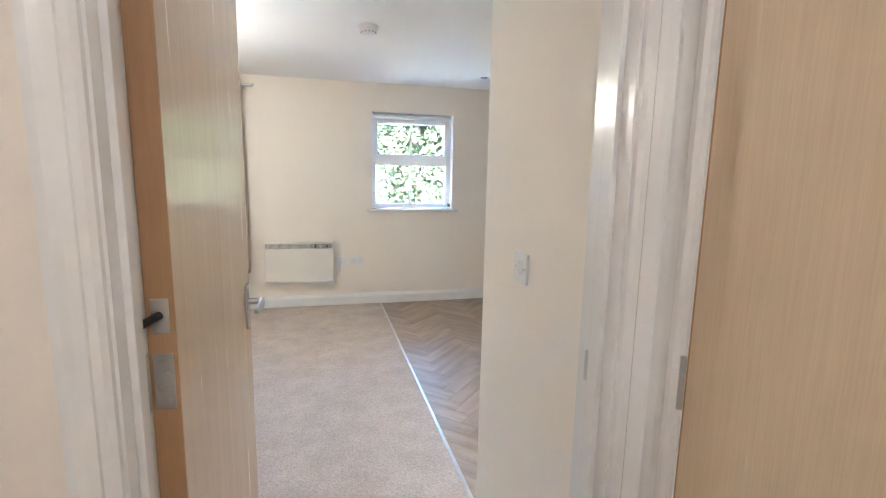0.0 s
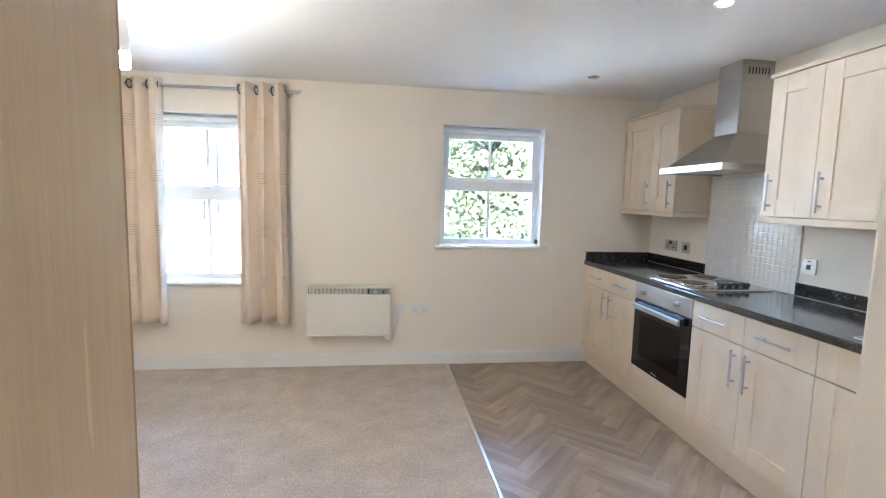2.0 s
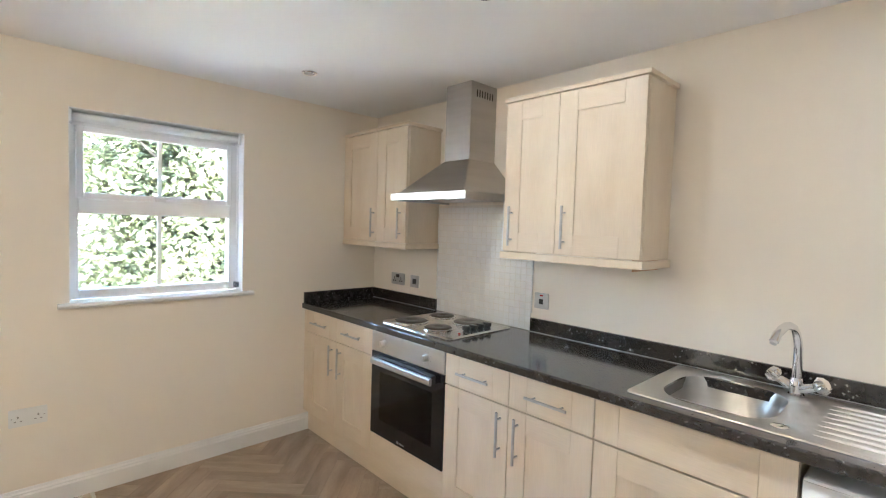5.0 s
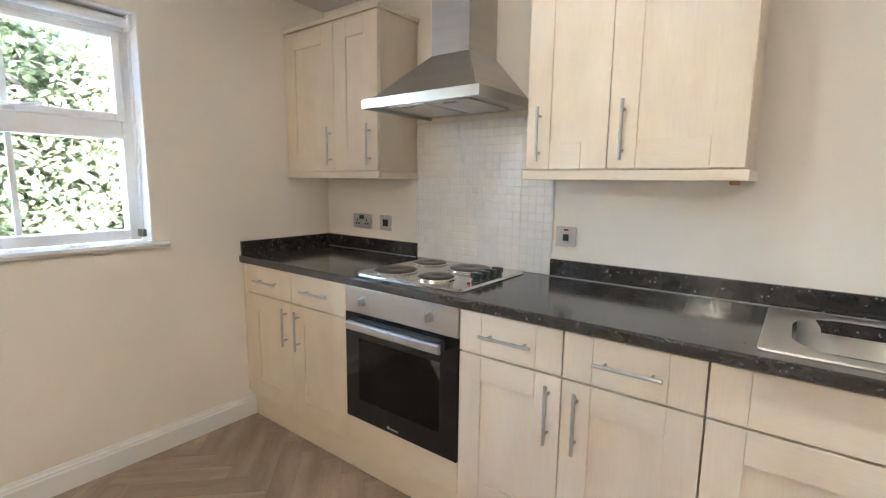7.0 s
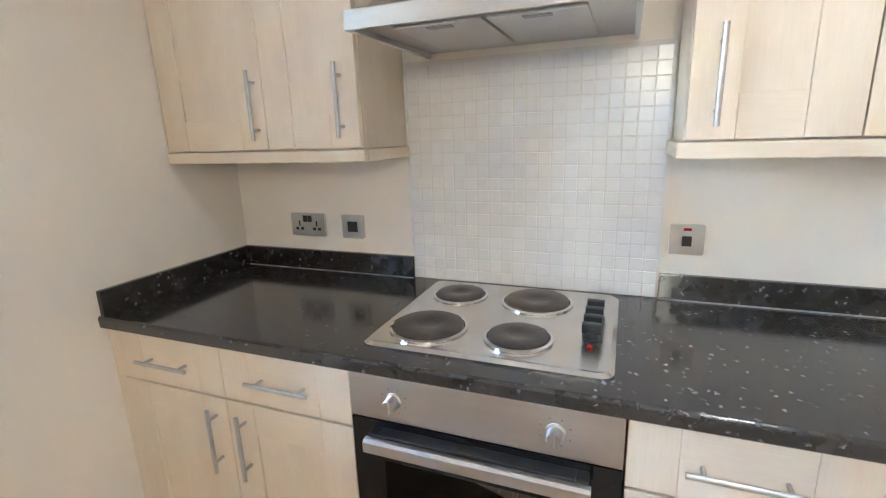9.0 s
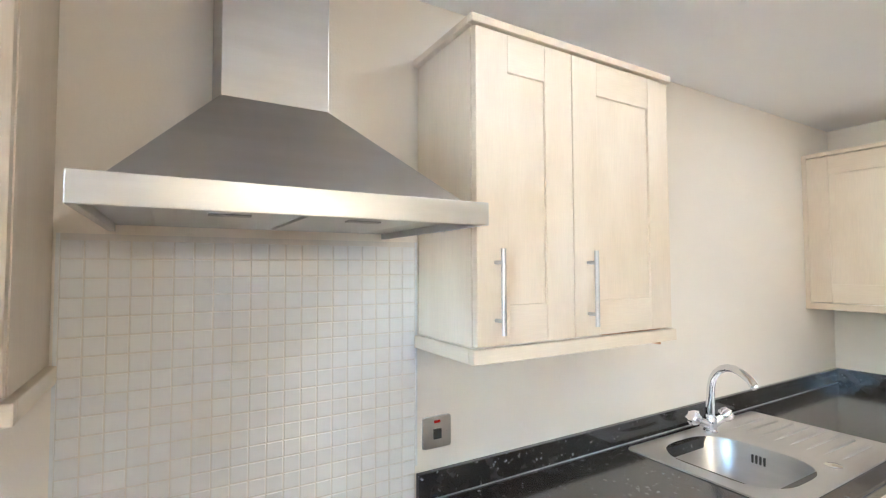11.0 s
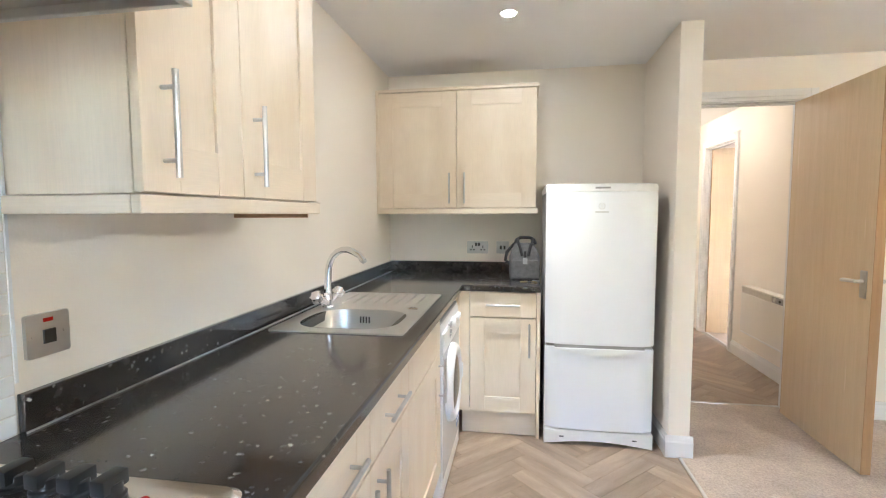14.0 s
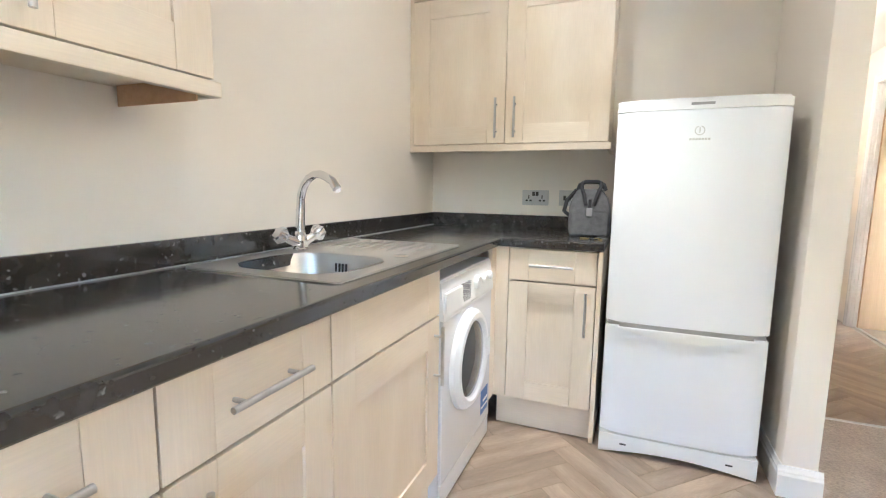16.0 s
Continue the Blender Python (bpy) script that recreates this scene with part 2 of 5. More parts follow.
def curtain_cloth():
    m = bpy.data.materials.new("striped_curtain_cloth")
    m.use_nodes = True
    t = m.node_tree
    n, l = t.nodes, t.links
    bsdf = n["Principled BSDF"]
    bsdf.inputs["Roughness"].default_value = 0.7
    bsdf.inputs["Sheen Weight"].default_value = 0.25
    uv = n.new("ShaderNodeTexCoord")
    sep = n.new("ShaderNodeSeparateXYZ")
    l.new(uv.outputs["UV"], sep.inputs[0])

    def op(kind, a, b=None):
        x = n.new("ShaderNodeMath")
        x.operation = kind
        for s, v in zip(x.inputs, (a, b)):
            if v is None:
                continue
            if isinstance(v, (int, float)):
                s.default_value = v
            else:
                l.new(v, s)
        return x.outputs[0]

    v = sep.outputs["Y"]
    group = op("FRACT", op("DIVIDE", op("ADD", v, 0.11), 0.40))
    in_group = op("LESS_THAN", group, 0.24)
    line = op("LESS_THAN", op("FRACT", op("DIVIDE", v, 0.0185)), 0.22)
    u = op("LESS_THAN", op("FRACT", op("DIVIDE", sep.outputs["X"], 0.42)), 0.40)
    fac = op("MULTIPLY", op("MULTIPLY", in_group, line), op("MULTIPLY", u, 0.5))
    x = n.new("ShaderNodeMix")
    x.data_type = "RGBA"
    l.new(fac, x.inputs[0])
    x.inputs[6].default_value, x.inputs[7].default_value = (0.78, 0.66, 0.525, 1), (0.24, 0.15, 0.085, 1)
    l.new(x.outputs[2], bsdf.inputs["Base Color"])
    nz = n.new("ShaderNodeTexNoise")
    nz.inputs["Scale"].default_value = 350
    l.new(uv.outputs["UV"], nz.inputs["Vector"])
    b = n.new("ShaderNodeBump")
    b.inputs["Strength"].default_value, b.inputs["Distance"].default_value = 0.25, 0.004
    l.new(nz.outputs["Fac"], b.inputs["Height"])
    l.new(b.outputs[0], bsdf.inputs["Normal"])
    return m


CURTAIN = curtain_cloth()

# ---- builders ----
BASE = {}


def thing(name, base, label, category, group="", kind=""):
    """An Empty at the base of a thing; its parts are built in world metres."""
    ob = new(name)
    ob.empty_display_size = 0.05
    ob.location = base
    BASE[ob.name] = Vector(base)
    return tagged(ob, label, category, group, kind)


def finish(bm, smooth):
    bmesh.ops.recalc_face_normals(bm, faces=bm.faces)
    for f in bm.faces:
        f.smooth = smooth


def link(name, bm, mat, smooth=False, origin=None):
    finish(bm, smooth)
    if origin is not None:
        bmesh.ops.translate(bm, verts=bm.verts, vec=-Vector(origin))
    me = bpy.data.meshes.new(name)
    bm.to_mesh(me)
    bm.free()
    for m in mat if isinstance(mat, (list, tuple)) else (mat,):
        me.materials.append(m)
    if smooth:
        me.set_sharp_from_angle(angle=radians(35))
    ob = new(name, me)
    if origin is not None:
        ob.location = origin
    return ob


def part(name, bm, mat, parent, label="", smooth=False):
    base = BASE[parent.name]
    bmesh.ops.translate(bm, verts=bm.verts, vec=-base)
    ob = link(name, bm, mat, smooth)
    ob.parent = parent
    BASE[ob.name] = base
    if label:
        ob["label"] = label
    return ob


def solo(name, bm, mat, label, category, group="", kind="", smooth=False, origin=None):
    ob = link(name, bm, mat, smooth, origin)
    BASE[ob.name] = Vector(origin or (0, 0, 0))
    return tagged(ob, label, category, group, kind)


def setting(name, bm, mat, label, smooth=False):
    return solo(name, bm, mat, label, name.rstrip("_0123456789").split("_")[0], kind="structure", smooth=smooth)


def box(bm, x0, x1, y0, y1, z0, z1, bevel=0.0, seg=2):
    """An upright block between the given limits, its edges rounded."""
    x0, x1, y0, y1, z0, z1 = min(x0, x1), max(x0, x1), min(y0, y1), max(y0, y1), min(z0, z1), max(z0, z1)
    m = Matrix.LocRotScale(((x0 + x1) / 2, (y0 + y1) / 2, (z0 + z1) / 2), None, (x1 - x0, y1 - y0, z1 - z0))
    vs = bmesh.ops.create_cube(bm, size=1, matrix=m)["verts"]
    if bevel:
        es = list({e for v in vs for e in v.link_edges})
        bmesh.ops.bevel(bm, geom=es, offset=bevel, segments=seg, affect="EDGES", profile=0.6)
    return bm


def blocks(*limits, bevel=0.0, seg=2):
    bm = bmesh.new()
    for b in limits:
        box(bm, *b, bevel=bevel, seg=seg)
    return bm


def tube(bm, pts, r, seg=12, caps=True):
    """A round bar along a line of points; r may be one radius or one a point."""
    pts = [Vector(p) for p in pts]
    rs = r if isinstance(r, (list, tuple)) else [r] * len(pts)
    rings = []
    up = None
    for i, p in enumerate(pts):
        d = (pts[min(i + 1, len(pts) - 1)] - pts[max(i - 1, 0)]).normalized()
        if up is None:
            up = Vector((0, 0, 1)) if abs(d.z) < 0.9 else Vector((1, 0, 0))
        a = (up - d * up.dot(d)).normalized()
        b = d.cross(a)
        up = a
        rings.append([bm.verts.new(p + rs[i] * (a * math.cos(k * math.tau / seg) + b * math.sin(k * math.tau / seg))) for k in range(seg)])
    for q, w in zip(rings, rings[1:]):
        for k in range(seg):
            bm.faces.new((q[k], q[(k + 1) % seg], w[(k + 1) % seg], w[k]))
    if caps:
        bm.faces.new(rings[0][::-1])
        bm.faces.new(rings[-1])
    return bm


def turned(bm, centre, profile, axis="z", seg=28):
    """A lathe form: (radius, height) pairs about an axis through centre."""
    spin = {"z": Matrix(), "x": Matrix.Rotation(radians(90), 4, "Y"), "-x": Matrix.Rotation(radians(-90), 4, "Y"),
            "y": Matrix.Rotation(radians(-90), 4, "X"), "-y": Matrix.Rotation(radians(90), 4, "X")}[axis]
    rings = []
    for r, h in profile:
        rings.append([bm.verts.new(Vector(centre) + spin @ Vector((r * math.cos(k * math.tau / seg), r * math.sin(k * math.tau / seg), h))) for k in range(seg)])
    for q, w in zip(rings, rings[1:]):
        for k in range(seg):
            bm.faces.new((q[k], q[(k + 1) % seg], w[(k + 1) % seg], w[k]))
    bm.faces.new(rings[0][::-1])
    bm.faces.new(rings[-1])
    return bm


def prism(bm, outline, a, b, axis):
    """An outline in two axes, pushed from a to b along the third."""
    def at(p, q):
        return {"x": (q, p[0], p[1]), "y": (p[0], q, p[1]), "z": (p[0], p[1], q)}[axis]
    lo = [bm.verts.new(at(p, a)) for p in outline]
    hi = [bm.verts.new(at(p, b)) for p in outline]
    n = len(outline)
    for k in range(n):
        bm.faces.new((lo[k], lo[(k + 1) % n], hi[(k + 1) % n], hi[k]))
    bm.faces.new(lo[::-1])
    bm.faces.new(hi)
    return bm


def rounded(cx, cy, w, h, r, seg=6):
    """Outline of a rounded rectangle."""
    out = []
    for sx, sy, a0 in ((1, 1, 0), (-1, 1, 90), (-1, -1, 180), (1, -1, 270)):
        for k in range(seg + 1):
            a = radians(a0 + 90 * k / seg)
            out.append((cx + sx * (w / 2 - r) + r * math.cos(a), cy + sy * (h / 2 - r) + r * math.sin(a)))
    return out


# ---- the flat's shell ----
TOP = 2.316
WEST, BACK = -5.2, -4.14
W1 = (-1.899, -1.022, 1.03, 2.033)
W2 = (-4.22, -3.34, 0.715, 2.03)
DOOR = (-2.705, -1.885, 2.04)
OUT = 0.30

setting("wall_north", blocks(
    (WEST, W2[0], 0, OUT, 0, TOP), (W2[0], W2[1], 0, OUT, 0, W2[2] - 0.03), (W2[0], W2[1], 0, OUT, W2[3], TOP),
    (W2[1], W1[0], 0, OUT, 0, TOP), (W1[0], W1[1], 0, OUT, 0, W1[2] - 0.03), (W1[0], W1[1], 0, OUT, W1[3], TOP),
    (W1[1], 0.0, 0, OUT, 0, TOP)), WALL, "cream painted plaster wall with two window openings")
setting("wall_east", blocks((0, 0.2, BACK - 0.12, OUT, 0, TOP)), WALL, "cream painted plaster wall behind the kitchen units")
setting("wall_south", blocks(
    (DOOR[1] + 0.03, 0, BACK - 0.12, BACK, 0, TOP), (WEST, DOOR[0] - 0.03, BACK - 0.12, BACK, 0, TOP),
    (DOOR[0] - 0.03, DOOR[1] + 0.03, BACK - 0.12, BACK, DOOR[2] + 0.03, TOP)), WALL, "cream painted plaster wall with the hall doorway")
# The hole is added out of view, sized to let daylight onto the bedroom door.
setting("wall_west", blocks((WEST - 0.2, WEST, -5.0, OUT, 0, TOP), (WEST - 0.2, WEST, -7.2, -5.5, 0, TOP), (WEST - 0.2, WEST, -5.5, -5.0, 0, 1.2), (WEST - 0.2, WEST, -5.5, -5.0, 1.6, TOP)), WALL, "plain cream painted plaster wall with an added unseen opening for bedroom daylight")
setting("wall_wing", blocks((-1.862, -1.750, BACK, -3.448, 0, TOP), bevel=0.004), WALL, "cream painted stub wall beside the fridge")
HALL_W, HALL_E, HALL_S = -2.962, -1.80, -6.75
FD = (-6.40, -5.685, 2.03)
setting("wall_hall_west", blocks(
    (HALL_W - 0.1, HALL_W, FD[1] + 0.03, BACK - 0.12, 0, TOP), (HALL_W - 0.1, HALL_W, HALL_S, FD[0] - 0.03, 0, TOP),
    (HALL_W - 0.1, HALL_W, FD[0] - 0.03, FD[1] + 0.03, FD[2] + 0.03, TOP)), WALL, "cream painted hall wall with a bedroom doorway")
HD = (-5.13, -4.345, 2.03)
setting("wall_hall_east", blocks(
    (HALL_E, HALL_E + 0.1, HD[1] + 0.03, BACK - 0.12, 0, TOP), (HALL_E, HALL_E + 0.1, HALL_S, HD[0] - 0.03, 0, TOP),
    (HALL_E, HALL_E + 0.1, HD[0] - 0.03, HD[1] + 0.03, HD[2] + 0.03, TOP)), WALL, "cream painted hall wall with a wooden door")
setting("wall_hall_south", blocks((WEST, HALL_E + 0.1, HALL_S - 0.12, HALL_S, 0, TOP)), WALL, "plain cream painted end wall of the hall")
setting("ceiling", blocks((WEST - 0.2, 0.2, -7.2, OUT, TOP, TOP + 0.15)), WHITE_WALL, "white painted plaster ceiling")
setting("floor_slab", blocks((WEST - 0.2, 0.2, -7.2, OUT, -0.2, -0.012)), GROUND, "concrete floor slab under the coverings")
CARPET_E = -1.815
setting("carpet", blocks((WEST, CARPET_E, BACK - 0.115, -0.002, -0.012, 0.004), bevel=0.003), CARPET, "beige twist pile carpet in the living room")
setting("carpet_bedroom", blocks((WEST, HALL_W - 0.05, HALL_S, BACK - 0.13, -0.012, 0.003)), CARPET, "beige carpet seen through the bedroom doorway")


def skirting(name, outline_runs):
    """Moulded skirting board: runs of (axis, from, to, wall face, side)."""
    bm = bmesh.new()
    for axis, a, b, face, side in outline_runs:
        prof = [(0, 0), (0.016, 0), (0.016, 0.085), (0.012, 0.094), (0.012, 0.10), (0.007, 0.108), (0.004, 0.12), (0, 0.12)]
        prism(bm, [(face + side * p, q) for p, q in prof], a, b, axis)
    return setting(name, bm, GLOSS, "white gloss painted moulded skirting board")


skirting("baseboard_north", [("x", WEST, -0.545, 0, -1)])
skirting("baseboard_south", [("x", WEST, DOOR[0] - 0.09, BACK, 1)])
skirting("baseboard_wing", [("y", BACK, -3.448, -1.862, -1), ("y", BACK, -3.448, -1.750, 1), ("x", -1.878, -1.734, -3.448, 1)])
skirting("baseboard_hall", [("y", FD[1] + 0.07, BACK - 0.12, HALL_W, 1), ("y", HALL_S, HD[0] - 0.09, HALL_E, -1), ("x", HALL_W, HALL_E, HALL_S, 1)])


def architrave(bm, axis, a0, a1, top, face, side, w=0.065):
    """Moulded casing round a doorway: along axis from a0 to a1, on a wall face."""
    prof = [(0, 0), (0.012, 0.0), (0.018, 0.008), (0.018, 0.02), (0.013, 0.026), (0.016, 0.04), (0.020, 0.052), (0.020, w), (0, w)]
    for edge, way in ((a0, -1), (a1, 1)):
        pts = [(edge + way * q, face + side * p) for p, q in prof]
        if axis == "y":
            pts = [(v, u) for u, v in pts]
        prism(bm, pts, 0, top + w, "z")
    pts = [(face + side * p, top + q) for p, q in prof]
    prism(bm, pts, a0, a1, axis)


def door_frame(name, axis, a0, a1, top, faces, label, stop=None):
    bm = bmesh.new()
    f0, f1 = min(faces), max(faces)
    for lo, hi, z0, z1 in ((a0 - 0.03, a0, 0, top + 0.03), (a1, a1 + 0.03, 0, top + 0.03), (a0, a1, top, top + 0.03)):
        box(bm, *((lo, hi, f0, f1) if axis == "x" else (f0, f1, lo, hi)), z0, z1)
    if stop:
        for lo, hi, z0, z1 in ((a0, a0 + 0.012, 0, top), (a1 - 0.012, a1, 0, top), (a0 + 0.012, a1 - 0.012, top - 0.012, top)):
            box(bm, *((lo, hi, *stop) if axis == "x" else (*stop, lo, hi)), z0, z1, bevel=0.002)
    architrave(bm, axis, a0 - 0.005, a1 + 0.005, top + 0.005, f0, -1)
    architrave(bm, axis, a0 - 0.005, a1 + 0.005, top + 0.005, f1, 1)
    return setting(name, bm, GLOSS, label)


door_frame("trim_living_door", "x", DOOR[0], DOOR[1], DOOR[2], (BACK - 0.12, BACK), "white gloss moulded door casing to the hall", (BACK - 0.085, BACK - 0.05))
door_frame("trim_bedroom_door", "y", FD[0], FD[1], FD[2], (HALL_W - 0.1, HALL_W), "white gloss moulded casing of the bedroom door", (HALL_W - 0.05, HALL_W - 0.02))
_bm = bmesh.new()
architrave(_bm, "y", HD[0] - 0.005, HD[1] + 0.005, HD[2] + 0.005, HALL_E, -1)
for _b in ((HALL_E, HALL_E + 0.1, HD[1], HD[1] + 0.03, 0, HD[2] + 0.03), (HALL_E, HALL_E + 0.1, HD[0] - 0.03, HD[0], 0, HD[2] + 0.03), (HALL_E, HALL_E + 0.1, HD[0], HD[1], HD[2], HD[2] + 0.03)):
    box(_bm, *_b)
setting("trim_hall_door", _bm, GLOSS, "white gloss moulded casing of the hall cupboard door")


# ---- windows ----
def window(name, limits, transom, label):
    x0, x1, z0, z1 = limits
    yf, yb = 0.115, 0.185
    w = thing(name, ((x0 + x1) / 2, 0.15, z0), label, "window", kind="structure")
    f = 0.05
    t0, t1 = transom
    part("window_frame", blocks((x0, x0 + f, yf, yb, z0, z1), (x1 - f, x1, yf, yb, z0, z1), (x0 + f, x1 - f, yf, yb, z0, z0 + f),
                                (x0 + f, x1 - f, yf, yb, z1 - f - 0.03, z1), (x0 + f, x1 - f, yf, yb, t0 + 0.012, t1 - 0.012), bevel=0.005), UPVC, w)
    s = 0.034
    a0, a1, b0, b1 = x0 + f - 0.012, x1 - f + 0.012, t1 - 0.014, z1 - f - 0.02
    sash = part("sash", blocks((a0, a0 + s, yf - 0.014, yf + 0.03, b0, b1), (a1 - s, a1, yf - 0.014, yf + 0.03, b0, b1),
                               (a0 + s, a1 - s, yf - 0.014, yf + 0.03, b0, b0 + s), (a0 + s, a1 - s, yf - 0.014, yf + 0.03, b1 - s, b1), bevel=0.006), UPVC, w)
    xm = (x0 + x1) / 2
    part("glazing_bar", blocks((xm - 0.011, xm + 0.011, yf + 0.032, yf + 0.048, z0 + f, t0 + 0.012), bevel=0.003), UPVC, w)
    part("glazing_bar", blocks((xm - 0.011, xm + 0.011, yf + 0.026, yf + 0.042, b0 + s, b1 - s), bevel=0.003), UPVC, sash)
    for n0, n1, m0, m1, y in ((x0 + f, xm - 0.011, z0 + f, t0 + 0.012, 0.160), (xm + 0.011, x1 - f, z0 + f, t0 + 0.012, 0.160),
                              (a0 + s, xm - 0.011, b0 + s, b1 - s, 0.150), (xm + 0.011, a1 - s, b0 + s, b1 - s, 0.150)):
        p = part("pane", blocks((n0, n1, y, y + 0.004, m0, m1)), PANE, w)
        p.visible_shadow = False
    bm = blocks((xm - 0.035, xm + 0.02, yf - 0.026, yf - 0.014, b0 + 0.004, b0 + 0.028), bevel=0.004)
    tube(bm, [(xm - 0.02, yf - 0.03, b0 + 0.016), (xm + 0.03, yf - 0.045, b0 + 0.026), (xm + 0.10, yf - 0.045, b0 + 0.038)], 0.006, 8)
    part("catch_handle", bm, WHITE_PLASTIC, sash, "white window catch handle", smooth=True)
    bm = bmesh.new()
    prism(bm, [(-0.032, z0 - 0.022), (-0.038, z0 - 0.012), (-0.032, z0), (0.115, z0), (0.115, z0 - 0.026), (-0.028, z0 - 0.026)], x0 - 0.048, x1 + 0.06, "x")
    part("window_sill", bm, GLOSS, w, "white painted window board")
    part("reveal_lining", blocks((x0, x0 + 0.004, 0.002, yf, z0, z1), (x1 - 0.004, x1, 0.002, yf, z0, z1), (x0 + 0.004, x1 - 0.004, 0.002, yf, z1 - 0.004, z1)), WHITE_WALL, w)
    return w


window("window_1", W1, (1.482, 1.588), "white upvc top hung window with glazing bars")
window("window_2", W2, (1.35, 1.455), "white upvc window with glazing bars behind curtains")


def roller_blind(limits, chain):
    x0, x1, z0, z1 = limits
    b = thing("roller_blind", ((x0 + x1) / 2, 0.07, z1 - 0.05), "rolled up white roller blind at the window head", "blind", group="roller blinds")
    bm = bmesh.new()
    tube(bm, [(x0 + 0.02, 0.07, z1 - 0.036), (x1 - 0.02, 0.07, z1 - 0.036)], 0.022, 18)
    part("roll", bm, WHITE_PLASTIC, b, smooth=True)
    part("bottom_bar", blocks((x0 + 0.02, x1 - 0.025, 0.088, 0.098, z1 - 0.075, z1 - 0.045), bevel=0.003), WHITE_PLASTIC, b)
    for x in (x0 + 0.004, x1 - 0.02):
        part("bracket", blocks((x, x + 0.014, 0.045, 0.10, z1 - 0.07, z1 - 0.003), bevel=0.003), UPVC, b)
    if chain:
        bm = bmesh.new()
        for y in (0.062, 0.078):
            tube(bm, [(x1 - 0.013, y, z1 - 0.05), (x1 - 0.013, y, z0 + 0.05)], 0.0022, 6)
        part("chain", bm, WHITE_PLASTIC, b)
        part("chain_weight", blocks((x1 - 0.03, x1 - 0.005, 0.05, 0.09, z0 + 0.02, z0 + 0.055), bevel=0.004), PANE, b, "clear plastic chain holder")


roller_blind(W1, True)
roller_blind(W2, False)


# ---- doors ----
def lever(parent, x, y, z, out, way):
    """Lever handle on a face at x, its nose along y by way; out is the side."""
    plate = part("handle_plate", blocks((x, x + out * 0.007, y - 0.022, y + 0.022, z - 0.075, z + 0.065), bevel=0.003), SATIN, parent, "satin nickel back plate")
    bm = bmesh.new()
    tube(bm, [(x + out * 0.006, y, z + 0.01), (x + out * 0.045, y, z + 0.01)], [0.011, 0.009], 14)
    tube(bm, [(x + out * 0.045, y - way * 0.006, z + 0.012), (x + out * 0.050, y + way * 0.03, z + 0.011), (x + out * 0.050, y + way * 0.075, z + 0.009), (x + out * 0.042, y + way * 0.102, z + 0.004)],
         [0.009, 0.010, 0.010, 0.008], 14)
    part("door_handle", bm, SATIN, plate, "satin nickel lever", smooth=True)


def door_leaf(name, w, hinge, angle, label, handles=True, thick=0.044, pin=-0.004):
    """A flush leaf, hung at hinge, shut along +x at angle 0; built along +y from its hinge edge and then turned."""
    d = thing(name, (0, 0, 0), label, "door")
    part("leaf", blocks((0.003, thick - 0.003, 0.0, w, 0.008, 2.03), bevel=0.0015), DOOR_WOOD, d)
    part("lipping", blocks((0, thick, -0.004, 0.0, 0.008, 2.03), (0, thick, w, w + 0.004, 0.008, 2.03)), DOOR_EDGE, d, "brown lipped door edge")
    part("facing", blocks((0, 0.003, 0, w, 0.008, 2.03), (thick - 0.003, thick, 0, w, 0.008, 2.03)), DOOR_WOOD, d)
    if handles:
        lever(d, thick, w - 0.055, 0.975, 1, -1)
        lever(d, 0.0, w - 0.055, 0.975, -1, -1)
    for z in (0.25, 0.985, 1.82):
        h = part("hinge", blocks((0.006, 0.038, -0.0062, -0.004, z, z + 0.1), bevel=0.001), SATIN, d, "steel butt hinge")
        bm = bmesh.new()
        tube(bm, [(pin, -0.008, z), (pin, -0.008, z + 0.1)], 0.006, 10)
        part("knuckle", bm, SATIN, h)
        bm = bmesh.new()
        for k in range(4):
            turned(bm, (0.022 + 0.006 * (-1) ** k, -0.0062, z + 0.014 + 0.024 * k), [(0.0045, 0), (0.003, 0.0014)], "-y", 10)
        part("screw", bm, SATIN, h)
    d.matrix_basis = pose(*hinge, 0, 0, angle)
    return d


living_door = door_leaf("door_living", 0.752, (-2.703, -4.145, 0), -0.45, "pale ash veneered flush door standing open into the room")
_c = part("closer_plate", blocks((0.008, 0.036, -0.0065, -0.004, 1.120, 1.180), bevel=0.001), SATIN, living_door, "steel plate of a concealed door closer")
_bm = bmesh.new()
tube(_bm, [(0.022, -0.004, 1.152), (0.010, -0.02, 1.147), (-0.012, -0.05, 1.137)], 0.007, 10)
part("closer_arm", _bm, BLACK, _c, "black closer chain arm", smooth=True)
hall_door = door_leaf("door_hall", 0.775, (HALL_E + 0.046, HD[1] - 0.004, 0), 180, "pale ash veneered flush cupboard door, shut", handles=False, pin=0.049)
bedroom_door = door_leaf("door_bedroom", 0.71, (HALL_W - 0.052, FD[0] + 0.002, 0), 80, "pale ash veneered bedroom door standing open")

# strike plate on the living-room jamb
_bm = blocks((DOOR[1] - 0.003, DOOR[1] + 0.001, BACK - 0.042, BACK - 0.024, 0.972, 1.036), bevel=0.001)
solo("strike_plate", _bm, SATIN, "steel lock strike plate on the door jamb", "strike plate")
setting("threshold_hall", blocks((DOOR[0], DOOR[1], BACK - 0.13, BACK - 0.105, 0, 0.007), bevel=0.003), ALU, "aluminium threshold strip between carpet and vinyl")
setting("threshold_kitchen", blocks((CARPET_E - 0.004, CARPET_E + 0.014, -3.43, -0.02, 0.001, 0.008), bevel=0.003), ALU, "aluminium strip between carpet and kitchen floor")
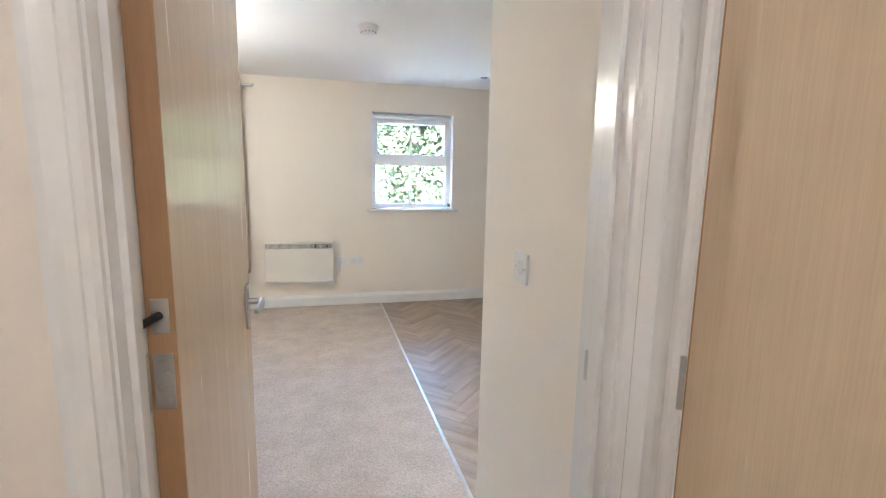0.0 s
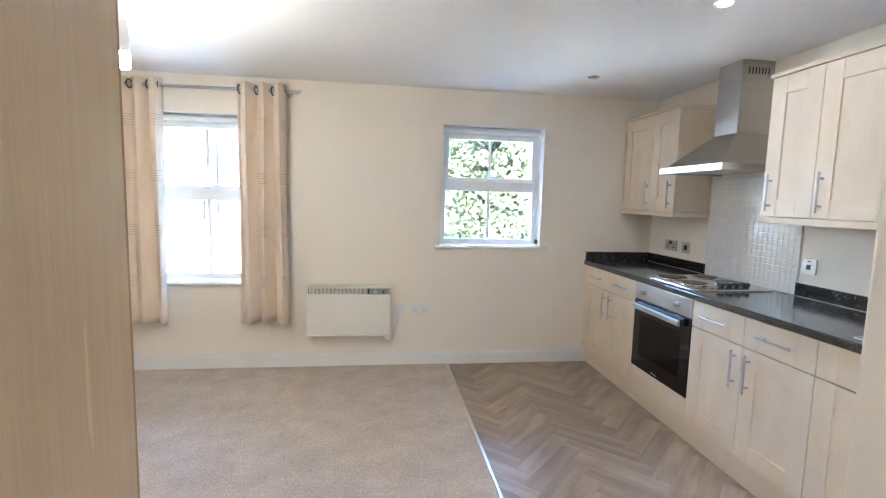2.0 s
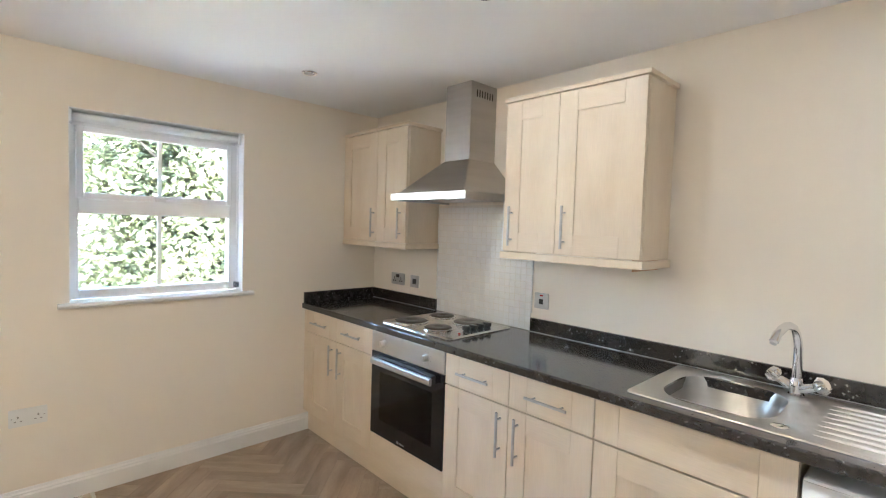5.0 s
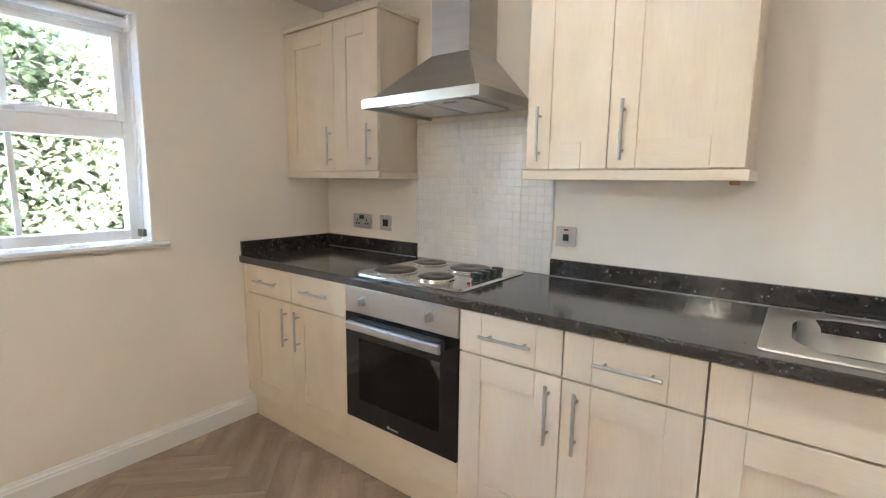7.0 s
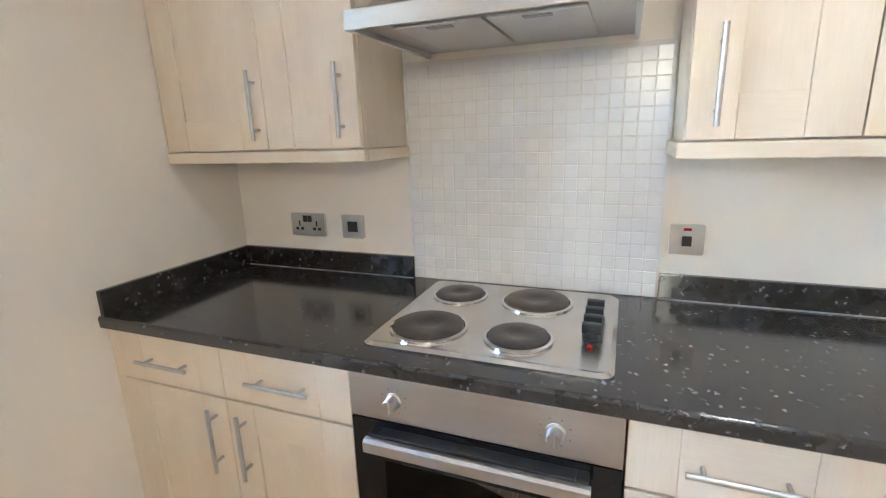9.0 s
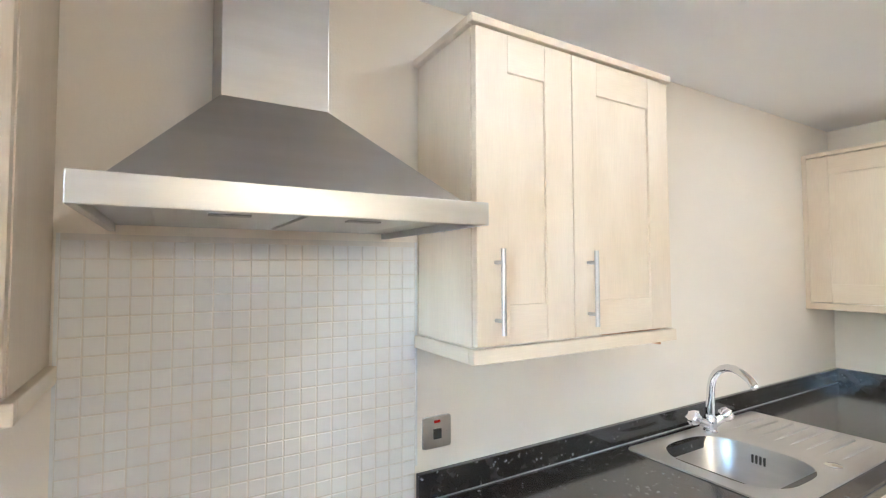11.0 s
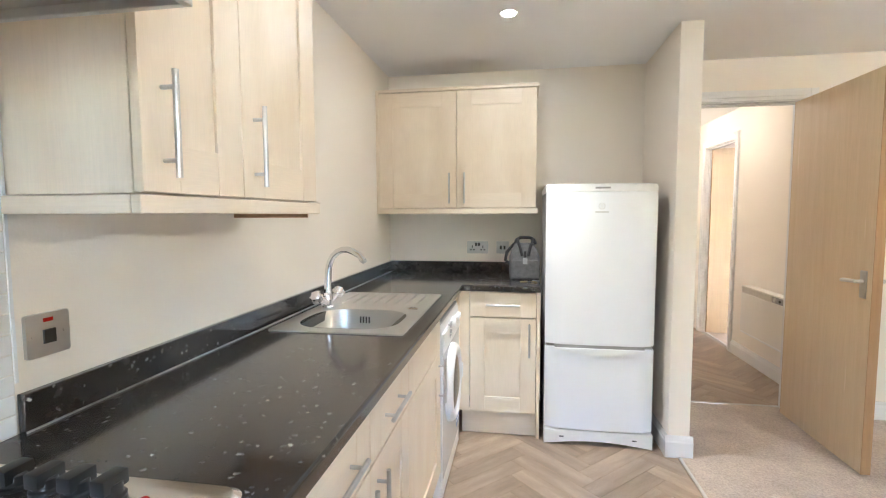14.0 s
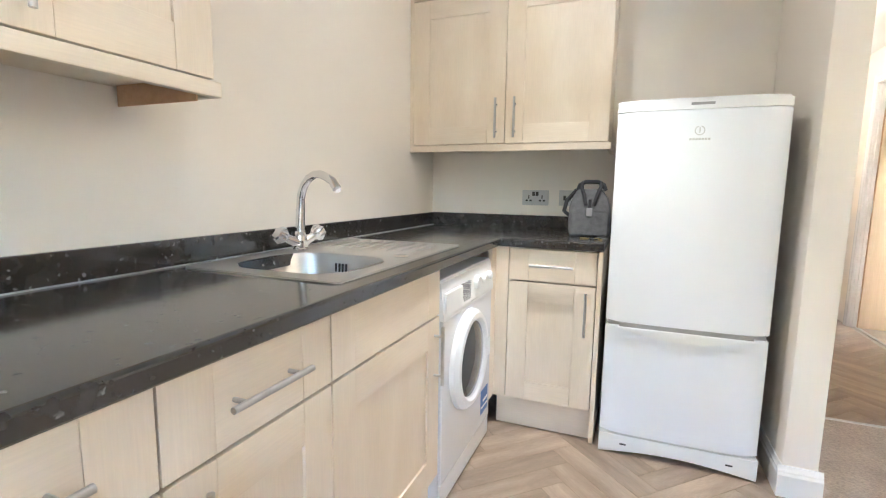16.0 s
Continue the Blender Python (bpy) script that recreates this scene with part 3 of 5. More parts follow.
setting("threshold_bedroom", blocks((HALL_W - 0.06, HALL_W - 0.03, FD[0], FD[1], 0, 0.007), bevel=0.003), ALU, "aluminium threshold strip at the bedroom")

# ---- kitchen ----
WT, WU = 0.916, 0.878           # worktop top and underside
FRONT = -0.592                 # faces of the base doors
WALL_FRONT = -0.290            # faces of the wall unit doors


class Run:
    """Maps a kitchen run onto the world: u along the run, d out from its wall."""

    def __init__(self, along, wall):
        self.along, self.wall = along, wall

    def lim(self, u0, u1, d0, d1, z0, z1):
        if self.along == "y":
            return (-d0, -d1, u0, u1, z0, z1)
        return (u0, u1, self.wall + d0, self.wall + d1, z0, z1)

    def at(self, u, d, z):
        return (-d, u, z) if self.along == "y" else (u, self.wall + d, z)


EAST, SOUTH = Run("y", 0.0), Run("x", BACK)


def bar_handle(parent, run, u, d, z, length, level):
    bm = bmesh.new()
    h = length / 2
    a, b = ((u - h, z), (u + h, z)) if level else ((u, z - h), (u, z + h))
    tube(bm, [run.at(a[0], d + 0.030, a[1]), run.at(b[0], d + 0.030, b[1])], 0.006, 12)
    for s in (-1, 1):
        q = (u + s * h * 0.68, z) if level else (u, z + s * h * 0.68)
        tube(bm, [run.at(q[0], d - 0.001, q[1]), run.at(q[0], d + 0.030, q[1])], 0.0045, 10)
    return part("handle", bm, SATIN, parent, "brushed steel bar handle", smooth=True)


def shaker(name, parent, run, u0, u1, z0, z1, d, stile=0.090, handle=None):
    """A shaker door: two stiles, two rails and a sunk panel."""
    u0, u1 = min(u0, u1) + 0.0015, max(u0, u1) - 0.0015
    t = 0.019
    door = part(name, blocks(run.lim(u0 + stile - 0.004, u1 - stile + 0.004, d - t + 0.001, d - 0.0075, z0 + stile - 0.004, z1 - stile + 0.004)), MAPLE, parent)
    e = 0.0006
    for a in (u0, u1 - stile):
        part("stile", blocks(run.lim(a, a + stile, d - t, d, z0, z1), bevel=0.0016), MAPLE, door)
    for z in (z0, z1 - stile):
        part("rail", blocks(run.lim(u0 + stile + e, u1 - stile - e, d - t, d - 0.0005, z, z + stile), bevel=0.0012), MAPLE_FLAT, door)
    if handle:
        bar_handle(door, run, handle[0], d, handle[1], 0.196, False)
    return door


def drawer_front(parent, run, u0, u1, z0, z1, d, handle=True, stile=0.090):
    u0, u1 = min(u0, u1) + 0.0015, max(u0, u1) - 0.0015
    t, e = 0.019, 0.0006
    f = part("drawer_front", blocks(run.lim(u0 + stile + e, u1 - stile - e, d - t, d - 0.0004, z0, z1), bevel=0.0014), MAPLE_FLAT, parent)
    for a in (u0, u1 - stile):
        part("stile", blocks(run.lim(a, a + stile, d - t, d, z0, z1), bevel=0.0014), MAPLE, f)
    if handle:
        bar_handle(f, run, (u0 + u1) / 2, d, (z0 + z1) / 2, 0.192, True)
    return f


D = 0.592
Z0, ZD, ZT = 0.152, 0.719, 0.872


def base_unit(run, u0, u1, cuts, label, drawers=True, handles=(), wall=0.0, d=D):
    u0, u1 = min(u0, u1), max(u0, u1)
    c = run.at((u0 + u1) / 2, 0.3, 0)
    unit = thing("base_cabinet", (c[0], c[1], 0.0), label, "cabinet", group="kitchen base cabinets")
    e = 0.001
    part("body", blocks(run.lim(u0 + e, u0 + 0.018, 0.02, d - 0.021, 0.15, WU - 0.002), run.lim(u1 - 0.018, u1 - e, 0.02, d - 0.021, 0.15, WU - 0.002),
                        run.lim(u0 + 0.018, u1 - 0.018, 0.02, d - 0.021, 0.15, 0.168), run.lim(u0 + 0.018, u1 - 0.018, 0.02, 0.03, 0.168, WU - 0.002),
                        run.lim(u0 + 0.018, u1 - 0.018, d - 0.06, d - 0.021, WU - 0.02, WU - 0.002)), MAPLE, unit)
    edges = sorted((u0, *cuts, u1))
    for k, (a, b) in enumerate(zip(edges, edges[1:])):
        if b - a > 0.2:
            drawer_front(unit, run, a, b, ZD + 0.006, ZT, d, handle=drawers)
            hu = handles[k] if k < len(handles) else None
            shaker("door", unit, run, a, b, Z0, ZD - 0.001, d, handle=None if hu is None else (hu, ZD - 0.124))
    return unit


base_unit(EAST, -0.836, -0.042, (-0.436,), "maple shaker base cabinet with two drawers and doors", handles=(-0.494, -0.392))
base_unit(EAST, -1.837, -1.447, (), "maple shaker base cabinet with one drawer beside the oven", handles=(-1.797,))
base_unit(EAST, -2.230, -1.838, (), "maple shaker base cabinet with one drawer beside the sink", handles=(-1.890,))
base_unit(EAST, -2.834, -2.232, (), "maple shaker sink cabinet with a blank drawer front", drawers=False, handles=(-2.792,))
return_unit = base_unit(SOUTH, -1.040, -0.650, (), "narrow maple shaker base cabinet beside the fridge", handles=(-1.000,), d=0.606)
part("end_panel", blocks((-1.062, -1.042, BACK + 0.003, BACK + 0.612, 0.002, WU - 0.002), bevel=0.0015), MAPLE, return_unit)
part("corner_post", blocks((-0.590, -0.572, -3.53, -3.458, 0.15, WU - 0.002), (-0.648, -0.572, -3.552, -3.5335, 0.15, WU - 0.002), bevel=0.001), MAPLE, return_unit)
solo("end_filler", blocks((-0.588, -0.560, -0.041, -0.0015, 0.15, WU - 0.002), bevel=0.001), MAPLE, "maple filler strip between cabinet and wall", "filler")
solo("plinth_long", blocks((-0.556, -0.538, -2.836, -0.017, 0.0015, 0.148), bevel=0.001), MAPLE_FLAT, "maple plinth under the long run of cabinets", "plinth")
solo("plinth_short", blocks((-1.041, -0.60, BACK + 0.55, BACK + 0.568, 0.0015, 0.148), bevel=0.001), MAPLE_FLAT, "maple plinth under the narrow cabinet", "plinth")
solo("oven_filler", blocks((-0.590, -0.573, -1.445, -0.838, 0.152, 0.276), bevel=0.0015), MAPLE_FLAT, "maple filler panel below the oven", "filler")


def worktop():
    bm = bmesh.new()
    r = 0.008

    def nose(front):
        """Section with a rolled front edge; front is the distance from the wall."""
        pts = [(0.002, WU), (front - 0.006, WU), (front - 0.002, WU + 0.004)]
        pts += [(front - r + r * math.cos(radians(a)), WT - r + r * math.sin(radians(a))) for a in (0, 22, 45, 67, 90)]
        return pts + [(0.002, WT)]
    hole = (-2.42, -2.76)
    prism(bm, [(-p, q) for p, q in nose(0.61)], -2.40, -0.0015, "y")
    prism(bm, [(-p, q) for p, q in nose(0.61)], -3.53, -2.80, "y")
    box(bm, -0.12, -0.002, -2.80, -2.40, WU, WT)
    prism(bm, [(-0.47, WU), (-0.604, WU), (-0.608, WU + 0.004)] + [(-(0.610 - r + r * math.cos(radians(a))), WT - r + r * math.sin(radians(a))) for a in (0, 22, 45, 67, 90)] + [(-0.47, WT)], -2.80, -2.40, "y")
    top = thing("worktop", (-0.3, -2.0, WU), "black flecked laminate worktop with a rolled edge", "worktop")
    part("slab", bm, WORKTOP, top)
    bm = bmesh.new()
    prism(bm, [(BACK + p, q) for p, q in nose(0.625)], -1.064, -0.610, "x")
    box(bm, -0.6095, -0.002, BACK + 0.002, -3.5305, WU, WT)
    part("return_slab", bm, WORKTOP, top)
    part("upstand", blocks((-0.018, -0.0015, -0.744, -0.0015, WT + 0.0005, 0.992), (-0.600, -0.0185, -0.019, -0.0015, WT + 0.0005, 0.992), bevel=0.002), WORKTOP, top)
    part("upstand", blocks((-0.018, -0.0015, BACK + 0.02, -1.522, WT + 0.0005, 0.992), (-1.06, -0.0015, BACK + 0.0015, BACK + 0.0195, WT + 0.0005, 0.992), bevel=0.002), WORKTOP, top)
    part("sealant", blocks((-0.0200, -0.0181, BACK + 0.03, -1.522, WT + 0.0002, WT + 0.004), (-0.0200, -0.0181, -0.746, -0.022, WT + 0.0002, WT + 0.0025)), SEALANT, top, "pale sealant line")


worktop()
WB, WC = 1.333, 2.137          # wall units: lower edge of pelmet, upper edge of cornice


def wall_unit(run, u0, u1, cut, hand, label, d=0.290, ends=(True, True)):
    u0, u1 = min(u0, u1), max(u0, u1)
    c = run.at((u0 + u1) / 2, 0.15, WB)
    unit = thing("wall_cabinet", c, label, "cabinet", group="kitchen wall cabinets")
    z0, z1 = WB + 0.036, WC - 0.022
    for a in (u0, u1 - 0.018):
        part("side_panel", blocks(run.lim(a, a + 0.018, 0.0015, d - 0.021, z0, z1), bevel=0.001), MAPLE, unit)
    for z in (z0, z1 - 0.018):
        part("shelf_panel", blocks(run.lim(u0 + 0.018, u1 - 0.018, 0.0015, d - 0.021, z, z + 0.018)), MAPLE_FLAT, unit)
    for k, (a, b) in enumerate(((u0, cut), (cut, u1))):
        shaker("door", unit, run, a, b, z0 + 0.003, z1 - 0.003, d, stile=0.092, handle=(hand[k], z0 + 0.128))
    lo, hi = u0 - (0.013 if ends[0] else 0), u1 + (0.013 if ends[1] else 0)
    for nm, za, zb in (("pelmet", WB, z0 - 0.002), ("cornice", z1 + 0.002, WC)):
        limits = [run.lim(lo, hi, d - 0.014, d + 0.006, za, zb)]
        if ends[0]:
            limits.append(run.lim(lo, lo + 0.018, 0.0015, d - 0.0145, za, zb))
        if ends[1]:
            limits.append(run.lim(hi - 0.018, hi, 0.0015, d - 0.0145, za, zb))
        bm = blocks(*limits, bevel=0.003)
        if nm == "cornice":
            box(bm, *run.lim(lo + 0.02, hi - 0.02, 0.0015, d - 0.015, za, zb - 0.012))
        part(nm, bm, MAPLE_FLAT, unit)
    return unit


wall_unit(EAST, -0.735, -0.004, -0.419, (-0.685, -0.392), "maple shaker wall cabinet beside the cooker hood", ends=(True, False))
unit2 = wall_unit(EAST, -2.238, -1.528, -1.834, (-1.884, -1.582), "maple shaker wall cabinet with one narrow and one wide door")
part("batten", blocks((-0.275, -0.02, -2.200, -2.204, WB - 0.012, WB + 0.036)), CHIP, unit2, "raw chipboard edge below the cabinet")
unit3 = wall_unit(SOUTH, -1.040, -0.022, -0.536, (-0.588, -0.491), "maple shaker wall cabinet over the worktop corner", d=0.330, ends=(True, False))
part("scribe", blocks((-0.0215, -0.0015, BACK + 0.28, BACK + 0.329, WB + 0.0, WC), bevel=0.001), MAPLE, unit3)


# ---- splashback: glazed mosaic ----
TY0, TY1, TZ1 = -1.516, -0.747, 1.622
splash = thing("splashback", (-0.004, (TY0 + TY1) / 2, WT), "white glazed mosaic tile splashback behind the hob", "splashback")
part("grout", blocks((-0.0066, -0.001, TY0, TY1, WT + 0.001, TZ1)), GROUT, splash)
for ya in (TY0 - 0.006, TY1):
    part("edge_trim", blocks((-0.010, -0.001, ya, ya + 0.006, WT + 0.10, TZ1)), WHITE_PLASTIC, splash, "white plastic tile trim")
PITCH = (TY1 - TY0) / 20
_bm = blocks((-0.0032, 0.0032, -PITCH / 2 + 0.0011, PITCH / 2 - 0.0011, -PITCH / 2 + 0.0011, PITCH / 2 - 0.0011), bevel=0.0013, seg=1)
finish(_bm, False)
tile_mesh = bpy.data.meshes.new("tile")
_bm.to_mesh(tile_mesh)
_bm.free()
tile_mesh.materials.append(TILE)
rng = random.Random(4)
_upper = bmesh.new()
for i in range(20):
    for j in range(18):
        where = (-0.0008 + rng.uniform(-0.0005, 0.0005), TY0 + PITCH * (i + 0.5) - (TY0 + TY1) / 2 + rng.uniform(-0.0003, 0.0003), 0.002 + PITCH * (j + 0.5))
        tilt = Euler((rng.uniform(-0.008, 0.008), rng.uniform(-0.014, 0.014), rng.uniform(-0.014, 0.014)))
        if j < 15:
            t = new("tile", tile_mesh)
            t.parent, t.location, t.rotation_euler = splash, where, tilt
        else:
            _k = len(_upper.verts)
            _upper.from_mesh(tile_mesh)
            _upper.verts.ensure_lookup_table()
            bmesh.ops.transform(_upper, matrix=Matrix.LocRotScale(Vector(where) + BASE[splash.name], tilt, None), verts=_upper.verts[_k:])
part("upper_tiles", _upper, TILE, splash)["kind"] = "stuff"


# ---- cooker hood ----
def cooker_hood():
    h = thing("cooker_hood", (-0.235, -1.124, 1.628), "brushed steel chimney cooker hood with a sloping canopy", "cooker hood")
    y0, y1, xf = -1.430, -0.822, -0.474
    part("rim", blocks((xf, xf + 0.012, y0, y1, 1.628, 1.670), (xf + 0.012, -0.0015, y0, y0 + 0.012, 1.628, 1.670), (xf + 0.012, -0.0015, y1 - 0.012, y1, 1.628, 1.670), bevel=0.002), STEEL, h)
    bm = bmesh.new()
    lo = [(xf + 0.022, y0 + 0.034), (-0.002, y0 + 0.034), (-0.002, y1 - 0.034), (xf + 0.022, y1 - 0.034)]
    hi = [(-0.224, -1.211), (-0.002, -1.211), (-0.002, -1.005), (-0.224, -1.005)]
    a = [bm.verts.new((x, y, 1.6705)) for x, y in lo]
    b = [bm.verts.new((x, y, 1.872)) for x, y in hi]
    for k in range(4):
        bm.faces.new((a[k], a[(k + 1) % 4], b[(k + 1) % 4], b[k]))
    bm.faces.new(a[::-1])
    bm.faces.new(b)
    bmesh.ops.bevel(bm, geom=[e for e in bm.edges if abs(e.verts[0].co.z - e.verts[1].co.z) > 0.1], offset=0.004, segments=2, affect="EDGES")
    part("canopy", bm, STEEL_DARK, h)
    part("rim_top", blocks((xf + 0.0125, -0.003, y0 + 0.0125, y1 - 0.0125, 1.664, 1.668)), STEEL, h)
    chim = part("chimney", blocks((-0.222, -0.002, -1.209, -1.007, 1.8725, TOP - 0.002), bevel=0.002), STEEL_DARK, h)
    for k in range(7):
        for y in (-1.2105, -1.0085):
            x = -0.178 + 0.022 * k
            part("vent_slot", blocks((x, x + 0.008, y, y + 0.003, TOP - 0.085, TOP - 0.045)), BLACK, chim)
    part("underside", blocks((xf + 0.0125, -0.003, y0 + 0.0125, y1 - 0.0125, 1.642, 1.646)), STEEL_DARK, h)
    for ya, yb in ((-1.33, -1.124), (-1.114, -0.906)):
        f = part("grease_filter", blocks((-0.40, -0.09, ya, yb, 1.635, 1.6415), bevel=0.002), STEEL, h, "aluminium mesh grease filter")
        part("filter_catch", blocks((-0.385, -0.365, (ya + yb) / 2 - 0.03, (ya + yb) / 2 + 0.03, 1.632, 1.6348)), GREY_PLASTIC, f)


cooker_hood()


# ---- oven ----
def oven():
    o = thing("oven", (-0.3, -1.134, 0.262), "built under electric oven with black glass door", "oven")
    y0, y1 = -1.444, -0.840
    part("body", blocks((-0.568, -0.045, y0 + 0.02, y0 + 0.03, 0.27, 0.870), (-0.568, -0.045, y1 - 0.03, y1 - 0.02, 0.27, 0.870), (-0.568, -0.045, y0 + 0.03, y1 - 0.03, 0.27, 0.30),
                        (-0.568, -0.045, y0 + 0.03, y1 - 0.03, 0.735, 0.870), (-0.06, -0.045, y0 + 0.03, y1 - 0.03, 0.30, 0.735)), OVEN_IN, o)
    panel = part("control_panel", blocks((-0.597, -0.569, y0, y1, 0.762, 0.874), bevel=0.002), STEEL, o, "brushed steel control panel")
    for y in (-0.955, -1.315):
        bm = bmesh.new()
        turned(bm, (-0.597, y, 0.818), [(0.020, 0), (0.020, 0.004), (0.016, 0.006), (0.0155, 0.026), (0.0135, 0.030), (0.0, 0.030)], "-x", 24)
        box(bm, -0.632, -0.612, y - 0.003, y + 0.003, 0.803, 0.833, bevel=0.001)
        part("knob", bm, SATIN, panel, "silver control knob", smooth=True)
        bm = bmesh.new()
        for k in range(8):
            a = radians(k * 45 + 22)
            box(bm, -0.5978, -0.5968, y + 0.031 * math.sin(a) - 0.0022, y + 0.031 * math.sin(a) + 0.0022, 0.818 + 0.031 * math.cos(a) - 0.002, 0.818 + 0.031 * math.cos(a) + 0.002)
        part("dial_marks", bm, INK, panel)
    za, zb = 0.280, 0.758
    wy0, wy1, wz0, wz1 = y0 + 0.082, y1 - 0.080, 0.372, 0.652
    bm = bmesh.new()
    loops = [[bm.verts.new((x, y, z)) for y, z in ring] for x in (-0.596, -0.572) for ring in (((y0, za), (y1, za), (y1, zb), (y0, zb)), ((wy0, wz0), (wy1, wz0), (wy1, wz1), (wy0, wz1)))]
    for p, q in ((0, 1), (2, 3), (0, 2), (1, 3)):
        for k in range(4):
            bm.faces.new((loops[p][k], loops[p][(k + 1) % 4], loops[q][(k + 1) % 4], loops[q][k]))
    door = part("door", bm, OVEN_GLASS, o, "black glass oven door")
    part("door_glass", blocks((-0.5955, -0.590, wy0, wy1, wz0, wz1)), OVEN_WINDOW, door)
    bm = bmesh.new()
    prism(bm, [(-0.640, 0.700), (-0.646, 0.706), (-0.646, 0.730), (-0.640, 0.736), (-0.628, 0.736), (-0.628, 0.700)], y0 + 0.055, y1 - 0.055, "y")
    part("handle", bm, STEEL, door, "flat steel bar handle")
    part("handle_arm", blocks((-0.628, -0.596, y0 + 0.06, y0 + 0.085, 0.702, 0.744), (-0.628, -0.596, y1 - 0.085, y1 - 0.06, 0.702, 0.744), (-0.628, -0.596, y0 + 0.085, y1 - 0.085, 0.736, 0.744), bevel=0.002), BLACK, door)
    for z in (0.455, 0.585):
        bm = bmesh.new()
        tube(bm, [(-0.55, y0 + 0.04, z), (-0.55, y1 - 0.04, z)], 0.006, 8)
        for k in range(13):
            y = y0 + 0.06 + 0.04 * k
            tube(bm, [(-0.55, y, z), (-0.12, y, z)], 0.0018, 6)
        part("shelf", bm, WIRE, o, "chrome wire oven shelf")
    bm = bmesh.new()
    turned(bm, (-0.5962, -1.095, 0.30), [(0.008, 0), (0.008, 0.0006), (0.0, 0.0006)], "-x", 16)
    for k in range(4):
        box(bm, -0.5968, -0.596, -1.108 - 0.011 * k, -1.116 - 0.011 * k, 0.294, 0.302)
    part("badge", bm, SATIN, door, "small silver maker's badge")


oven()


# ---- hob ----
def hob():
    h = thing("hob", (-0.285, -1.115, WT), "steel electric hob with four solid plates", "hob")
    cx, cy, wx, wy = -0.292, -1.131, 0.505, 0.575
    bm = bmesh.new()
    outer, mid, inner = rounded(cx, cy, wx, wy, 0.03), rounded(cx, cy, wx - 0.02, wy - 0.02, 0.025), rounded(cx, cy, wx - 0.045, wy - 0.045, 0.02)
    rings = [[bm.verts.new((x, y, z)) for x, y in ring] for ring, z in ((outer, WT + 0.001), (outer, WT + 0.004), (mid, WT + 0.011), (inner, WT + 0.008))]
    for q, w in zip(rings, rings[1:]):
        n = len(q)
        for k in range(n):
            bm.faces.new((q[k], q[(k + 1) % n], w[(k + 1) % n], w[k]))
    bm.faces.new(rings[-1])
    bm.faces.new(rings[0][::-1])
    tray = part("tray", bm, HOB_STEEL, h, smooth=True)
    for x, y, r in ((-0.415, -0.970, 0.090), (-0.165, -0.970, 0.0725), (-0.165, -1.200, 0.090), (-0.415, -1.200, 0.0725)):
        bm = turned(bmesh.new(), (x, y, WT + 0.0085), [(r + 0.010, 0), (r + 0.010, 0.004), (r + 0.003, 0.006), (r + 0.003, 0.0)], seg=40)
        ring = part("ring", bm, CHROME, h, "steel ring round a plate", smooth=True)
        bm = turned(bmesh.new(), (x, y, WT + 0.009), [(r, 0), (r, 0.009), (r - 0.004, 0.0115), (r * 0.35, 0.0105), (r * 0.30, 0.0085), (0.002, 0.0085)], seg=40)
        part("hot_plate", bm, IRON, h, "dark cast iron hot plate", smooth=True)
    for k in range(4):
        x = -0.36 + 0.055 * k
        bm = turned(bmesh.new(), (x, -1.362, WT + 0.0085), [(0.021, 0), (0.021, 0.004), (0.017, 0.006), (0.016, 0.020), (0.014, 0.022), (0.001, 0.022)], seg=20)
        box(bm, x - 0.012, x + 0.012, -1.384, -1.340, WT + 0.020, WT + 0.043, bevel=0.003)
        part("knob", bm, BLACK, h, "black hob control knob", smooth=True)
    bm = turned(bmesh.new(), (-0.415, -1.362, WT + 0.0085), [(0.007, 0), (0.007, 0.002), (0.005, 0.004), (0.001, 0.0045)], seg=14)
    part("pilot_light", bm, RED, h, "red pilot light")


hob()


